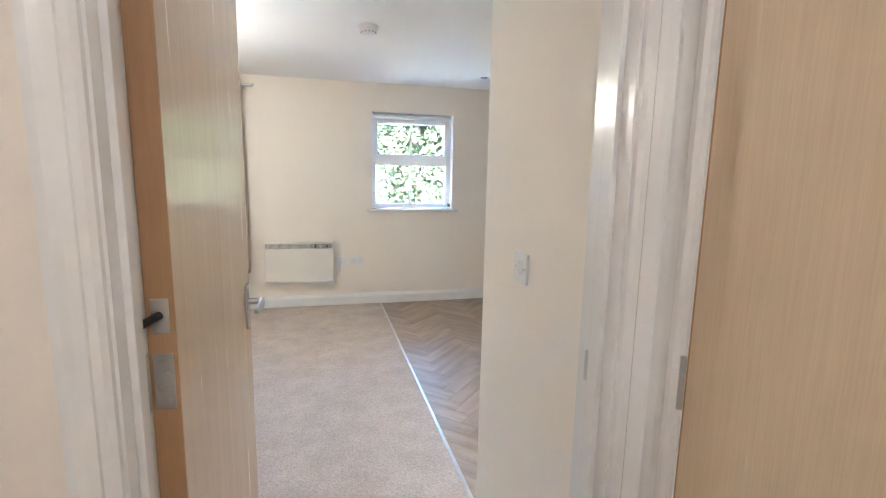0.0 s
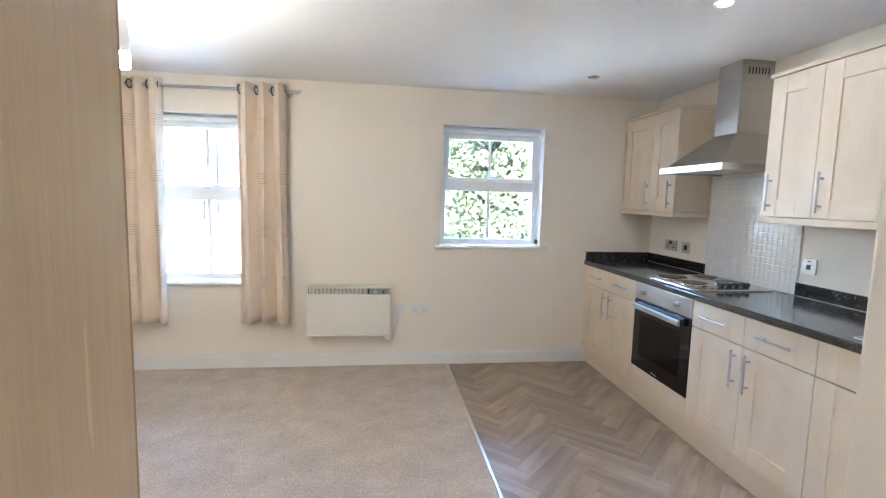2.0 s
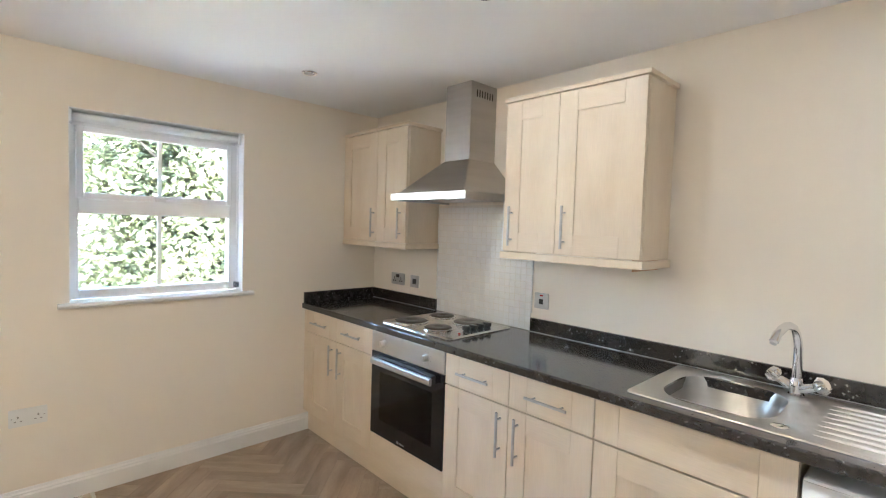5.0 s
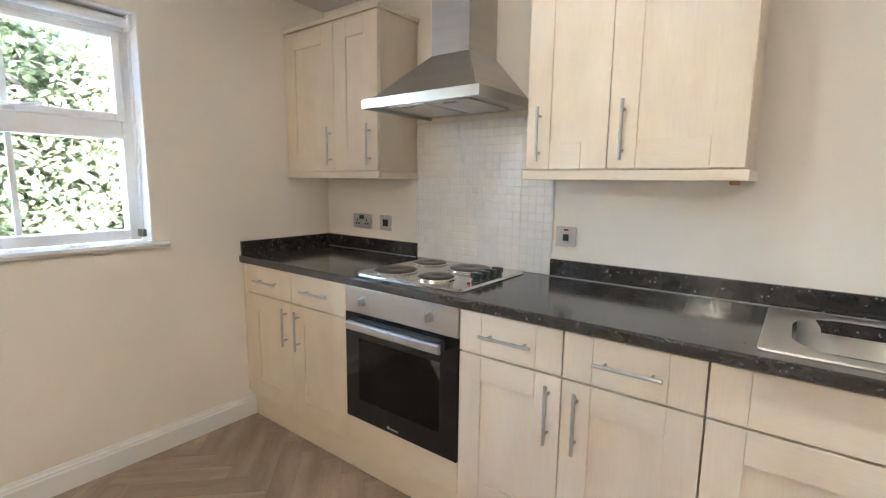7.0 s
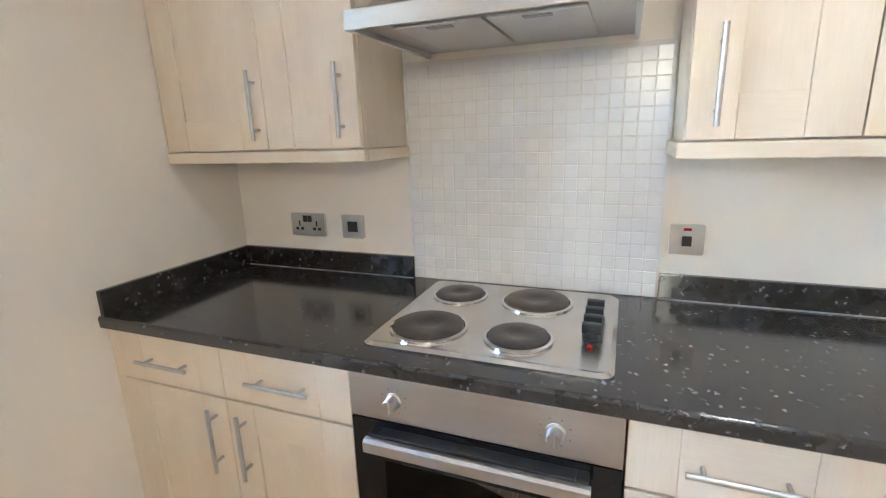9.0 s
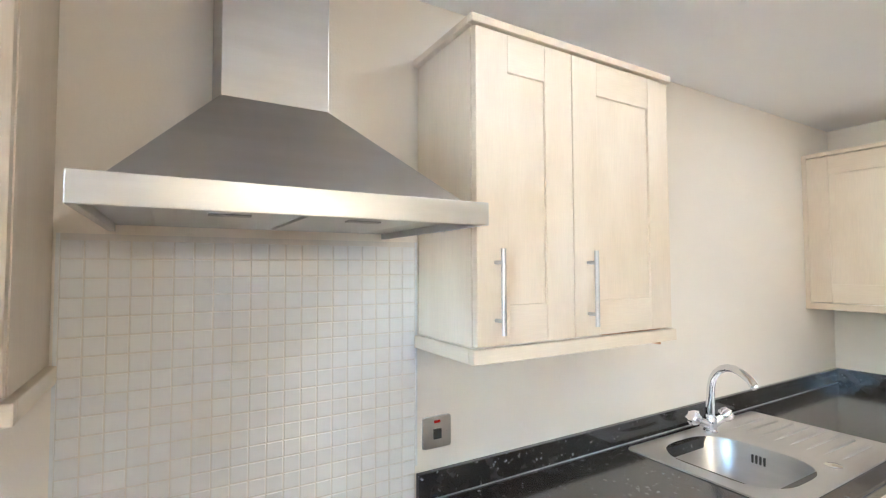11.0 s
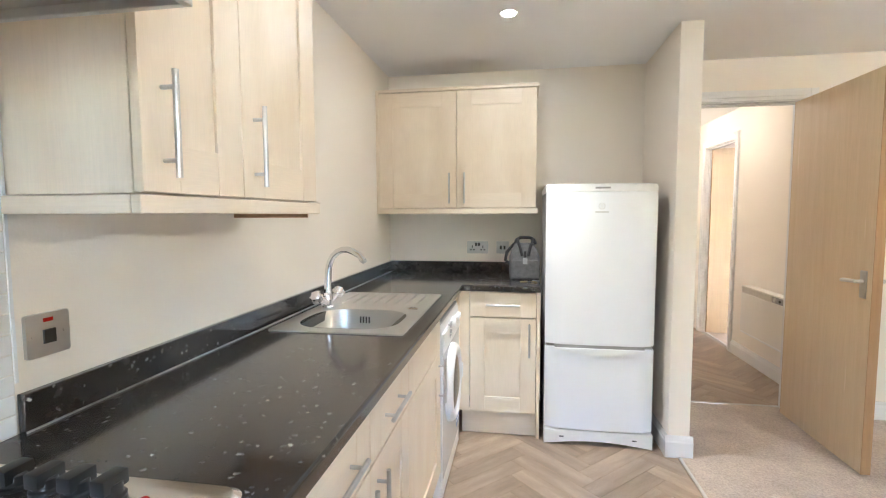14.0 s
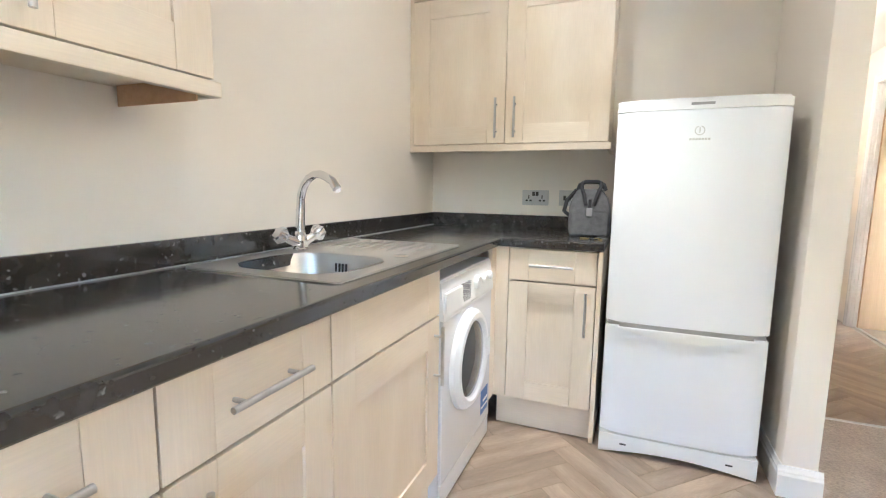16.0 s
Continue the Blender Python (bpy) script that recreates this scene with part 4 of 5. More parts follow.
# ---- sink and tap ----
def sink():
    s = thing("sink", (-0.297, -2.765, WT), "inset stainless steel sink with drainer", "sink")
    x0, x1, y0, y1 = -0.550, -0.048, -3.147, -2.322
    cx, cy, w, h = -0.292, -2.565, 0.395, 0.350
    bm = bmesh.new()
    n = 28
    outer = rounded((x0 + x1) / 2, (y0 + y1) / 2, x1 - x0, y1 - y0, 0.02)
    lip = [[bm.verts.new((x, y, z)) for x, y in rounded((x0 + x1) / 2, (y0 + y1) / 2, x1 - x0 - g, y1 - y0 - g, 0.02)] for g, z in ((0.0, WT + 0.0005), (0.003, WT + 0.005), (0.016, WT + 0.005), (0.028, WT + 0.003))]
    for q, v in zip(lip, lip[1:]):
        m = len(q)
        for k in range(m):
            bm.faces.new((q[k], q[(k + 1) % m], v[(k + 1) % m], v[k]))
    bowl = [[bm.verts.new((x, y, z)) for x, y in rounded(cx, cy, w - g, h - g, min(0.13, (h - g) / 2 - 0.005))]
            for g, z in ((-0.012, WT + 0.003), (0.0, WT), (0.012, WT - 0.02), (0.03, WT - 0.11), (0.06, WT - 0.14), (0.12, WT - 0.15))]
    m = len(bowl[0])
    for k in range(m):
        bm.faces.new((lip[-1][k], lip[-1][(k + 1) % m], bowl[0][(k + 1) % m], bowl[0][k]))
    for q, v in zip(bowl, bowl[1:]):
        for k in range(m):
            bm.faces.new((q[k], q[(k + 1) % m], v[(k + 1) % m], v[k]))
    bm.faces.new(bowl[-1])
    tray = part("basin", bm, STEEL, s, smooth=True)
    for k in range(8):
        bm = bmesh.new()
        x = -0.475 + 0.050 * k
        tube(bm, [(x, -3.135 + 0.012 * abs(k - 3.5), WT + 0.002), (x, -3.12 + 0.012 * abs(k - 3.5), WT + 0.0045), (x, -2.90, WT + 0.0045), (x, -2.84, WT + 0.002)], [0.001, 0.006, 0.006, 0.001], 10)
        part("drainer_rib", bm, STEEL, s, smooth=True)
    bm = bmesh.new()
    for k in range(4):
        box(bm, -0.300 + 0.013 * k, -0.294 + 0.013 * k, -2.736, -2.728, WT - 0.058, WT - 0.030)
    part("overflow", bm, BLACK, s, "black overflow slots")
    bm = turned(bmesh.new(), (-0.482, -2.765, WT + 0.003), [(0.024, 0), (0.024, 0.002), (0.020, 0.004), (0.001, 0.0045)], seg=24)
    part("hole_cover", bm, CHROME, s, "round steel cover of the spare tap hole", smooth=True)
    bm = turned(bmesh.new(), (cx, cy, WT - 0.150), [(0.036, 0), (0.036, 0.002), (0.028, 0.003), (0.02, 0.001), (0.001, 0.001)], seg=24)
    part("waste", bm, CHROME, s, "chrome sink waste", smooth=True)


sink()


def mixer_tap():
    x, y = -0.104, -2.742
    out, side = Vector((-0.975, 0.22, 0)), Vector((0.26, 0.965, 0))
    base = Vector((x, y, WT + 0.004))
    t = thing("mixer_tap", (x, y, WT + 0.003), "chrome swan neck mixer tap with two heads", "tap")
    bm = turned(bmesh.new(), base, [(0.026, 0), (0.026, 0.005), (0.021, 0.010), (0.023, 0.030), (0.022, 0.052), (0.016, 0.066), (0.001, 0.068)], seg=24)
    for s in (-1, 1):
        tube(bm, [base + Vector((0, 0, 0.022)), base + side * s * 0.058 + Vector((0, 0, 0.046))], [0.019, 0.014], 14)
    part("body", bm, CHROME, t, smooth=True)
    for s in (-1, 1):
        bm = bmesh.new()
        ax = (side * s * 0.86 + Vector((0, 0, 0.51))).normalized()
        c = base + side * s * 0.056 + Vector((0, 0, 0.045))
        tube(bm, [c, c + ax * 0.007, c + ax * 0.020, c + ax * 0.036, c + ax * 0.041, c + ax * 0.042], [0.014, 0.022, 0.026, 0.024, 0.018, 0.003], 18)
        for k in range(6):
            a = k * math.tau / 6 + 0.4
            rad = out * math.cos(a) + ax.cross(out).normalized() * math.sin(a)
            tube(bm, [c + ax * 0.008 + rad * 0.018, c + ax * 0.022 + rad * 0.024, c + ax * 0.038 + rad * 0.020], [0.005, 0.008, 0.005], 8)
        part("tap_head", bm, CHROME, t, "lobed chrome tap head", smooth=True)
    pts = [(0, 0.055), (0.001, 0.10), (0.004, 0.14)] + [(0.098 - 0.092 * math.cos(radians(a)), 0.160 + 0.100 * math.sin(radians(a))) for a in (8, 24, 42, 60, 78, 96, 112)] + [(0.168, 0.236), (0.186, 0.214)]
    bm = tube(bmesh.new(), [base + out * p + Vector((0, 0, q)) for p, q in pts], [0.0165, 0.0155, 0.015] + [0.0138] * (len(pts) - 5) + [0.0138, 0.0145], 16)
    part("spout", bm, CHROME, t, smooth=True)
    tip = base + out * 0.186 + Vector((0, 0, 0.214))
    part("aerator", tube(bmesh.new(), [tip, tip + out * 0.006 - Vector((0, 0, 0.007))], 0.011, 14), SATIN, t)


mixer_tap()


# ---- washing machine ----
def washing_machine():
    w = thing("washing_machine", (-0.30, -3.146, 0), "white front loading washing machine under the worktop", "washing machine")
    y0, y1, xf = -3.430, -2.842, -0.600
    part("body", blocks((xf + 0.012, -0.06, y0, y1, 0.012, 0.836), bevel=0.008), WHITE_METAL, w)
    part("front_panel", blocks((xf, xf + 0.0125, y0 + 0.002, y1 - 0.002, 0.10, 0.690), bevel=0.005), WHITE_METAL, w)
    part("kick_panel", blocks((xf + 0.002, xf + 0.0125, y0 + 0.004, y1 - 0.004, 0.014, 0.096), bevel=0.003), WHITE_PLASTIC, w)
    bm = bmesh.new()
    prism(bm, [(xf - 0.004, 0.694), (xf - 0.006, 0.71), (xf + 0.010, 0.825), (xf + 0.02, 0.834), (xf + 0.03, 0.834), (xf + 0.03, 0.694)], y0 + 0.001, y1 - 0.001, "y")
    control = part("control_panel", bm, WHITE_PLASTIC, w)
    part("soap_drawer", blocks((xf - 0.008, xf + 0.004, y1 - 0.18, y1 - 0.015, 0.705, 0.79), bevel=0.006), WHITE_PLASTIC, control)
    for y, r in ((-3.20, 0.028), (-3.29, 0.018), (-3.37, 0.018)):
        bm = turned(bmesh.new(), (xf + 0.003, y, 0.768), [(r, 0), (r, 0.012), (r - 0.004, 0.020), (0.001, 0.020)], "-x", 20)
        part("dial", bm, WHITE_PLASTIC, control, smooth=True)
    bm = bmesh.new()
    for k in range(9):
        for c in range(3):
            yy = -3.035 - 0.032 * c
            box(bm, xf - 0.0068, xf + 0.004, yy - 0.020, yy - 0.004 + 0.006 * ((k * 7 + c) % 3 - 1), 0.722 + 0.008 * k, 0.725 + 0.008 * k)
    part("programme_list", bm, INK, control, "grey printed programme list")
    part("badge", blocks((xf - 0.0055, xf - 0.003, -3.19, -3.12, 0.704, 0.710)), INK, control)
    cy, cz = -3.100, 0.485
    bm = turned(bmesh.new(), (xf - 0.001, cy, cz), [(0.195, 0), (0.193, 0.018), (0.178, 0.034), (0.160, 0.036), (0.150, 0.028), (0.146, 0.012)], "-x", 48)
    d = part("porthole", bm, WHITE_PLASTIC, w, "white round porthole door", smooth=True)
    bm = turned(bmesh.new(), (xf - 0.010, cy, cz), [(0.148, 0), (0.146, 0.012), (0.11, 0.022), (0.05, 0.030), (0.001, 0.031)], "-x", 40)
    part("door_glass", bm, SMOKE, d, "dark glass porthole", smooth=True)
    part("pull", blocks((xf - 0.042, xf - 0.03, cy - 0.185, cy - 0.165, cz - 0.04, cz + 0.04), bevel=0.004), WHITE_PLASTIC, d)
    part("sticker", blocks((xf - 0.0012, xf - 0.0002, -3.40, -3.30, 0.15, 0.26)), BLUE, w, "blue energy sticker")
    part("sticker_print", blocks((xf - 0.0018, xf - 0.0012, -3.395, -3.305, 0.175, 0.183), (xf - 0.0018, xf - 0.0012, -3.395, -3.33, 0.20, 0.212)), WHITE_PLASTIC, w)


washing_machine()


# ---- fridge freezer ----
def fridge():
    f = thing("fridge_freezer", (-1.386, -3.80, 0), "white fridge freezer standing beside the stub wall", "fridge")
    x0, x1, yf, yd, zt = -1.684, -1.088, -3.497, -3.558, 1.496
    part("body", blocks((x0 + 0.004, x1 - 0.004, -4.10, yd - 0.004, 0.03, zt - 0.035), bevel=0.006), WHITE_METAL, f)

    def door_bm(za, zb, bulge=0.014):
        outline = [(x0, yd)] + [(x0 + (x1 - x0) * k / 12, yf - 0.016 + bulge + 0.006 * math.sin(math.pi * k / 12) - (0.022 if k in (0, 12) else 0.0)) for k in range(13)] + [(x1, yd)]
        bm = prism(bmesh.new(), outline, za, zb, "z")
        bmesh.ops.bevel(bm, geom=[e for e in bm.edges if abs(e.verts[0].co.z - e.verts[1].co.z) < 1e-5], offset=0.004, segments=2, affect="EDGES")
        return bm
    upper = part("fridge_door", door_bm(0.590, zt - 0.045), WHITE_METAL, f, smooth=True)
    lower = part("freezer_door", door_bm(0.095, 0.572), WHITE_METAL, f, smooth=True)
    outline = [(x0, -4.10), (x0, yd)] + [(x0 + (x1 - x0) * k / 12, yf - 0.004 + 0.008 * math.sin(math.pi * k / 12) - (0.018 if k in (0, 12) else 0.0)) for k in range(13)] + [(x1, yd), (x1, -4.10)]
    bm = prism(bmesh.new(), outline, zt - 0.043, zt, "z")
    bmesh.ops.bevel(bm, geom=[e for e in bm.edges if e.verts[0].co.z > zt - 0.01 and e.verts[1].co.z > zt - 0.01], offset=0.010, segments=3, affect="EDGES")
    top = part("top_cover", bm, WHITE_PLASTIC, f, smooth=True)
    part("indicator_strip", blocks((-1.43, -1.35, yf + 0.0005, yf + 0.005, zt - 0.028, zt - 0.018), bevel=0.001), GREY_PLASTIC, top)
    n = 18
    lip = [(x0 + 0.05 + (x1 - x0 - 0.10) * k / n, 0.566 - 0.036 * math.sin(math.pi * k / n)) for k in range(n + 1)]
    bm = prism(bmesh.new(), lip + [(x1 - 0.05, 0.5715), (x0 + 0.05, 0.5715)], yf + 0.003, yf + 0.013, "y")
    bmesh.ops.bevel(bm, geom=[e for e in bm.edges if e.verts[0].co.y > yf + 0.01 and e.verts[1].co.y > yf + 0.01], offset=0.003, segments=2, affect="EDGES")
    grip = part("pull_grip", bm, WHITE_PLASTIC, lower, "curved moulded grip lip")
    # Solid grey strip: the finger recess's shade given as colour, no hollow is cut.
    part("grip_recess", blocks((x0 + 0.055, x1 - 0.055, yf - 0.02, yf + 0.006, 0.572, 0.589)), GREY_PLASTIC, lower, "grey strip standing in for the shade of the finger recess")
    part("gap_seal", blocks((x0 + 0.01, x1 - 0.01, yd, yf - 0.022, 0.571, 0.592)), GREY_PLASTIC, f)
    bm = prism(bmesh.new(), [(x0 + (x1 - x0) * k / n, 0.004 + 0.026 * math.sin(math.pi * k / n)) for k in range(n + 1)] + [(x1, 0.088), (x0, 0.088)], yd - 0.01, yf + 0.006, "y")
    kick = part("kick_grille", bm, WHITE_PLASTIC, f)
    for xk in (-1.60, -1.20):
        part("kick_slot", blocks((xk, xk + 0.025, yf + 0.0055, yf + 0.0065, 0.046, 0.053)), BLACK, kick)
    part("foot", blocks((x0 + 0.03, x0 + 0.07, -4.06, -4.02, 0, 0.031), (x1 - 0.07, x1 - 0.03, -4.06, -4.02, 0, 0.031)), BLACK, f)
    bm = bmesh.new()
    zc, yc = 1.372, yf + 0.0035
    for k in range(20):
        a0, a1 = radians(15 + k * 16.5), radians(15 + (k + 1) * 16.5)
        prism(bm, [(-1.386 + r * math.sin(a), zc + r * math.cos(a)) for r, a in ((0.018, a0), (0.018, a1), (0.0145, a1), (0.0145, a0))], yc, yc + 0.0015, "y")
    box(bm, -1.388, -1.384, yc, yc + 0.0015, zc - 0.008, zc + 0.012)
    for k in range(7):
        box(bm, -1.352 - 0.0105 * k, -1.360 - 0.0105 * k, yc, yc + 0.0015, zc - 0.036, zc - 0.028)
    part("badge", bm, SATIN, upper, "small silver maker's badge")


fridge()


# ---- curtains ----
def curtain(x0, x1, folds, label, seed):
    z0, z1, y = 0.405, 2.250, -0.092
    c = thing("curtain", ((x0 + x1) / 2, y, z0), label, "curtain", group="pair of eyelet curtains")
    rnd = random.Random(seed)
    bm = bmesh.new()
    uv = bm.loops.layers.uv.new("cloth")
    nu, nv = folds * 14, 26
    shift = [rnd.uniform(-0.5, 0.5) for _ in range(folds + 1)]
    grid, us = [], []
    for j in range(nv + 1):
        v = j / nv
        row, run, last = [], 0.0, None
        for i in range(nu + 1):
            u = i / nu
            k = u * folds
            flare = 1.0 + 0.05 * (1 - v) * math.sin(3 * u + seed)
            wave = math.sin(math.tau * k + 0.35 * math.sin(2.2 * v + shift[int(min(k, folds))]))
            wave = math.tanh(2.0 * wave) / 0.964
            depth = 0.055 + 0.016 * (1 - v) * math.sin(5.1 * u + seed)
            x = (x0 + x1) / 2 + (x1 - x0) * (u - 0.5) * flare + 0.016 * math.sin(2 * math.tau * k + shift[int(min(k, folds))]) + 0.006 * math.sin(3.1 * v + 9 * u)
            p = Vector((x, y - 0.018 + depth * wave, z0 + (z1 - z0) * v + (0.006 * math.sin(7 * u + seed) if j == 0 else 0)))
            run += (p - last).length if last else 0
            last = p
            row.append((bm.verts.new(p), run))
        grid.append(row)
    for j in range(nv):
        for i in range(nu):
            q = (grid[j][i], grid[j][i + 1], grid[j + 1][i + 1], grid[j + 1][i])
            f = bm.faces.new([g[0] for g in q])
            for l, g in zip(f.loops, q):
                l[uv].uv = (g[1] + 0.1 * seed, g[0].co.z)
    cloth = part("cloth", bm, CURTAIN, c, smooth=True)
    thick = cloth.modifiers.new("thickness", "SOLIDIFY")
    thick.thickness, thick.offset = 0.003, 0.0
    for k in range(folds * 2):
        x = x0 + (x1 - x0) * (k + 0.5) / (folds * 2)
        bm = bmesh.new()
        ring = [(x - 0.006 * math.cos(math.tau * a / 18) * (1 if k % 2 else -1), y + 0.030 * math.cos(math.tau * a / 18), 2.200 + 0.030 * math.sin(math.tau * a / 18)) for a in range(19)]
        tube(bm, ring, 0.0055, 8, caps=False)
        part("eyelet", bm, EYELET, c, "dark metal eyelet ring", smooth=True)
    return c


EYELET = material("gunmetal_eyelet", (0.10, 0.10, 0.11), (0.15, 0.15, 0.16), 0.3, 1.0, scale=20)
curtain(-4.395, -4.000, 3, "beige striped eyelet curtain drawn beside the window", 2)
curtain(-3.490, -3.130, 3, "beige striped eyelet curtain, bunched, near the heater", 5)


def curtain_pole():
    p = thing("curtain_pole", (-3.83, -0.092, 2.200), "slim brushed steel curtain pole on brackets", "curtain pole")
    part("pole", tube(bmesh.new(), [(-4.60, -0.092, 2.200), (-3.085, -0.092, 2.200)], 0.0125, 14), SATIN, p, smooth=True)
    for x, s in ((-4.60, -1), (-3.085, 1)):
        bm = tube(bmesh.new(), [(x - s * 0.004, -0.092, 2.200), (x + s * 0.004, -0.092, 2.200), (x + s * 0.006, -0.092, 2.200), (x + s * 0.055, -0.092, 2.200)], [0.014, 0.014, 0.0145, 0.0145], 14)
        bm2 = tube(bm, [(x + s * 0.055, -0.092, 2.200), (x + s * 0.07, -0.096, 2.216)], [0.0145, 0.006], 14)
        part("finial", bm2, SATIN, p, smooth=True)
    for x in (-4.50, -3.11):
        bm = tube(bmesh.new(), [(x, -0.002, 2.200), (x, -0.08, 2.200)], 0.007, 10)
        turned(bm, (x, -0.002, 2.200), [(0.022, 0), (0.022, 0.004), (0.012, 0.008), (0.001, 0.008)], "-y", 18)
        part("bracket", bm, SATIN, p, smooth=True)


curtain_pole()
_bm = turned(bmesh.new(), (-4.36, -0.001, 0.322), [(0.010, 0), (0.010, 0.004), (0.004, 0.008), (0.001, 0.008)], "-y", 14)
tube(_bm, [(-4.395, -0.010, 0.326), (-4.36, -0.012, 0.321), (-4.322, -0.010, 0.316)], 0.004, 8)
solo("wall_cleat", _bm, SATIN, "small metal cord cleat on the wall", "cleat", smooth=True)


# ---- heaters ----
def panel_heater(name, m, label):
    """Built about its own middle on the floor line of the wall: x along, -y out of the wall."""
    h = thing(name, (0, 0, 0), label, "heater", group="electric panel heaters")
    w, z0, z1 = 0.336, 0.292, 0.700
    part("back_frame", blocks((-w + 0.04, w - 0.04, -0.03, -0.0015, z0 + 0.05, z1 - 0.05)), GREY_PLASTIC, h)
    case = part("casing", blocks((-w, w, -0.112, -0.032, z0 + 0.012, z1 - 0.062), (-w, -w + 0.014, -0.112, -0.032, z1 - 0.0615, z1), (w - 0.014, w, -0.112, -0.032, z1 - 0.0615, z1),
                                 (-w + 0.0142, w - 0.0142, -0.112, -0.032, z1 - 0.012, z1), bevel=0.006), CREAM_METAL, h)
    part("base_strip", blocks((-w + 0.004, w - 0.004, -0.110, -0.036, z0, z0 + 0.0115), bevel=0.003), WHITE_PLASTIC, h)
    part("grille_back", blocks((-w + 0.0145, w - 0.0145, -0.090, -0.085, z1 - 0.0612, z1 - 0.0125)), BLACK, h)
    for k in range(44):
        x = -w + 0.022 + 0.0106 * k
        part("slat", blocks((x, x + 0.0055, -0.110, -0.0905, z1 - 0.0608, z1 - 0.0128)), CREAM_METAL, h)
    panel = part("control_panel", blocks((w - 0.172, w - 0.016, -0.1105, -0.0905, z1 - 0.0605, z1 - 0.0135), bevel=0.002), GREY_PLASTIC, h, "grey control panel")
    for x, r in ((w - 0.125, 0.017), (w - 0.06, 0.010)):
        bm = turned(bmesh.new(), (x, -0.1105, z1 - 0.037), [(r, 0), (r, 0.004), (r - 0.003, 0.008), (0.001, 0.008)], "-y", 20)
        part("dial", bm, BLACK if r < 0.012 else SATIN, panel, smooth=True)
    h.matrix_basis = m
    return h


heater = panel_heater("panel_heater", pose(-2.644, 0, -0.008), "cream electric panel heater fixed under the window wall")
panel_heater("panel_heater", pose(HALL_W, -4.868, 0.008, 0, 0, 90), "cream electric panel heater on the hall wall")
_bm = tube(bmesh.new(), [(-2.36, -0.05, 0.295), (-2.355, -0.035, 0.265), (-2.335, -0.016, 0.232), (-2.305, -0.010, 0.222), (-2.285, -0.009, 0.245), (-2.287, -0.008, 0.285), (-2.27, -0.008, 0.33), (-2.235, -0.008, 0.38), (-2.229, -0.008, 0.436)], 0.0035, 8)
solo("heater_flex", _bm, WHITE_PLASTIC, "white heater flex looping to the wall outlet", "cable", smooth=True)


# ---- sockets and switches: x along the wall, -y out of it ----
def wall_plate(name, m, w, label, category, mat=SATIN, kind="socket", group="", h=0.086):
    p = thing(name, (0, 0, 0), label, category, group=group)
    bm = bmesh.new()
    prism(bm, rounded(0, 0, w, h, 0.005, 3), -0.0085, -0.0005, "y")
    plate = part("plate", bm, mat, p)
    y = -0.0087

    def slab(nm, x, z, a, b, mm, out=0.0015, parent=plate, bevel=0.0008):
        return part(nm, blocks((x - a / 2, x + a / 2, y - out, y + 0.001, z - b / 2, z + b / 2), bevel=bevel), mm, parent)
    pin = BLACK if mat is SATIN else GREY_PLASTIC
    if kind == "double":
        for x in (-0.038, 0.038):
            slab("pin_hole", x, 0.004, 0.0065, 0.020 if mat is SATIN else 0.010, pin, 0.0006)
            for s in (-1, 1):
                slab("pin_hole", x + s * 0.011, -0.016, 0.013 if mat is SATIN else 0.008, 0.010 if mat is SATIN else 0.005, pin, 0.0006)
        for x in (-0.010, 0.010):
            slab("rocker", x, 0.022, 0.016, 0.024, BLACK if mat is SATIN else WHITE_PLASTIC, 0.004)
    elif kind == "square":
        slab("rocker", 0, 0, 0.040, 0.038, BLACK, 0.002)
        slab("rocker_key", 0.010, 0.002, 0.014, 0.030, BLACK, 0.004)
    elif kind == "cooker":
        slab("rocker", 0, -0.004, 0.024, 0.028, BLACK, 0.004)
        slab("neon", 0, 0.029, 0.020, 0.008, RED, 0.001)
    elif kind == "twin":
        for x in (-0.013, 0.013):
            slab("rocker", x, 0, 0.014, 0.026, BLACK, 0.004)
    elif kind == "light":
        slab("rocker_frame", 0, 0, 0.030, 0.040, WHITE_PLASTIC, 0.002, bevel=0.001)
        slab("rocker", 0, 0, 0.022, 0.034, WHITE_PLASTIC, 0.006, bevel=0.002)
    elif kind == "spur":
        slab("fuse_holder", -0.008, 0, 0.026, 0.022, mat, 0.002)
        slab("rocker", 0.025, 0, 0.012, 0.022, mat, 0.003)
    for x in (-w / 2 + 0.012, w / 2 - 0.012):
        part("screw", turned(bmesh.new(), (x, y, 0), [(0.0035, 0), (0.0030, 0.0012), (0.0005, 0.0012)], "-y", 10), SATIN, plate)
    p.matrix_basis = m
    return p


def on_east(y, z):
    return pose(0, y, z, 0, 0, -90)


def on_south(x, z):
    return pose(x, BACK, z, 0, 0, 180)


wall_plate("double_socket", on_east(-0.315, 1.088), 0.150, "brushed steel double socket with black inserts", "socket", kind="double", group="steel kitchen outlets")
wall_plate("isolator_switch", on_east(-0.508, 1.087), 0.088, "brushed steel isolator with a black square rocker", "switch", kind="square", group="steel kitchen outlets")
wall_plate("cooker_switch", on_east(-1.585, 1.094), 0.088, "brushed steel cooker switch with a red neon", "switch", kind="cooker", group="steel kitchen outlets")
wall_plate("double_socket", on_south(-0.644, 1.093), 0.150, "brushed steel double socket above the corner worktop", "socket", kind="double", group="steel kitchen outlets")
wall_plate("twin_switch", on_south(-0.822, 1.094), 0.088, "brushed steel two gang appliance switch", "switch", kind="twin", group="steel kitchen outlets")
wall_plate("fused_spur", pose(-2.229, 0, 0.479), 0.086, "white fused spur outlet beside the heater", "socket", WHITE_PLASTIC, "spur")
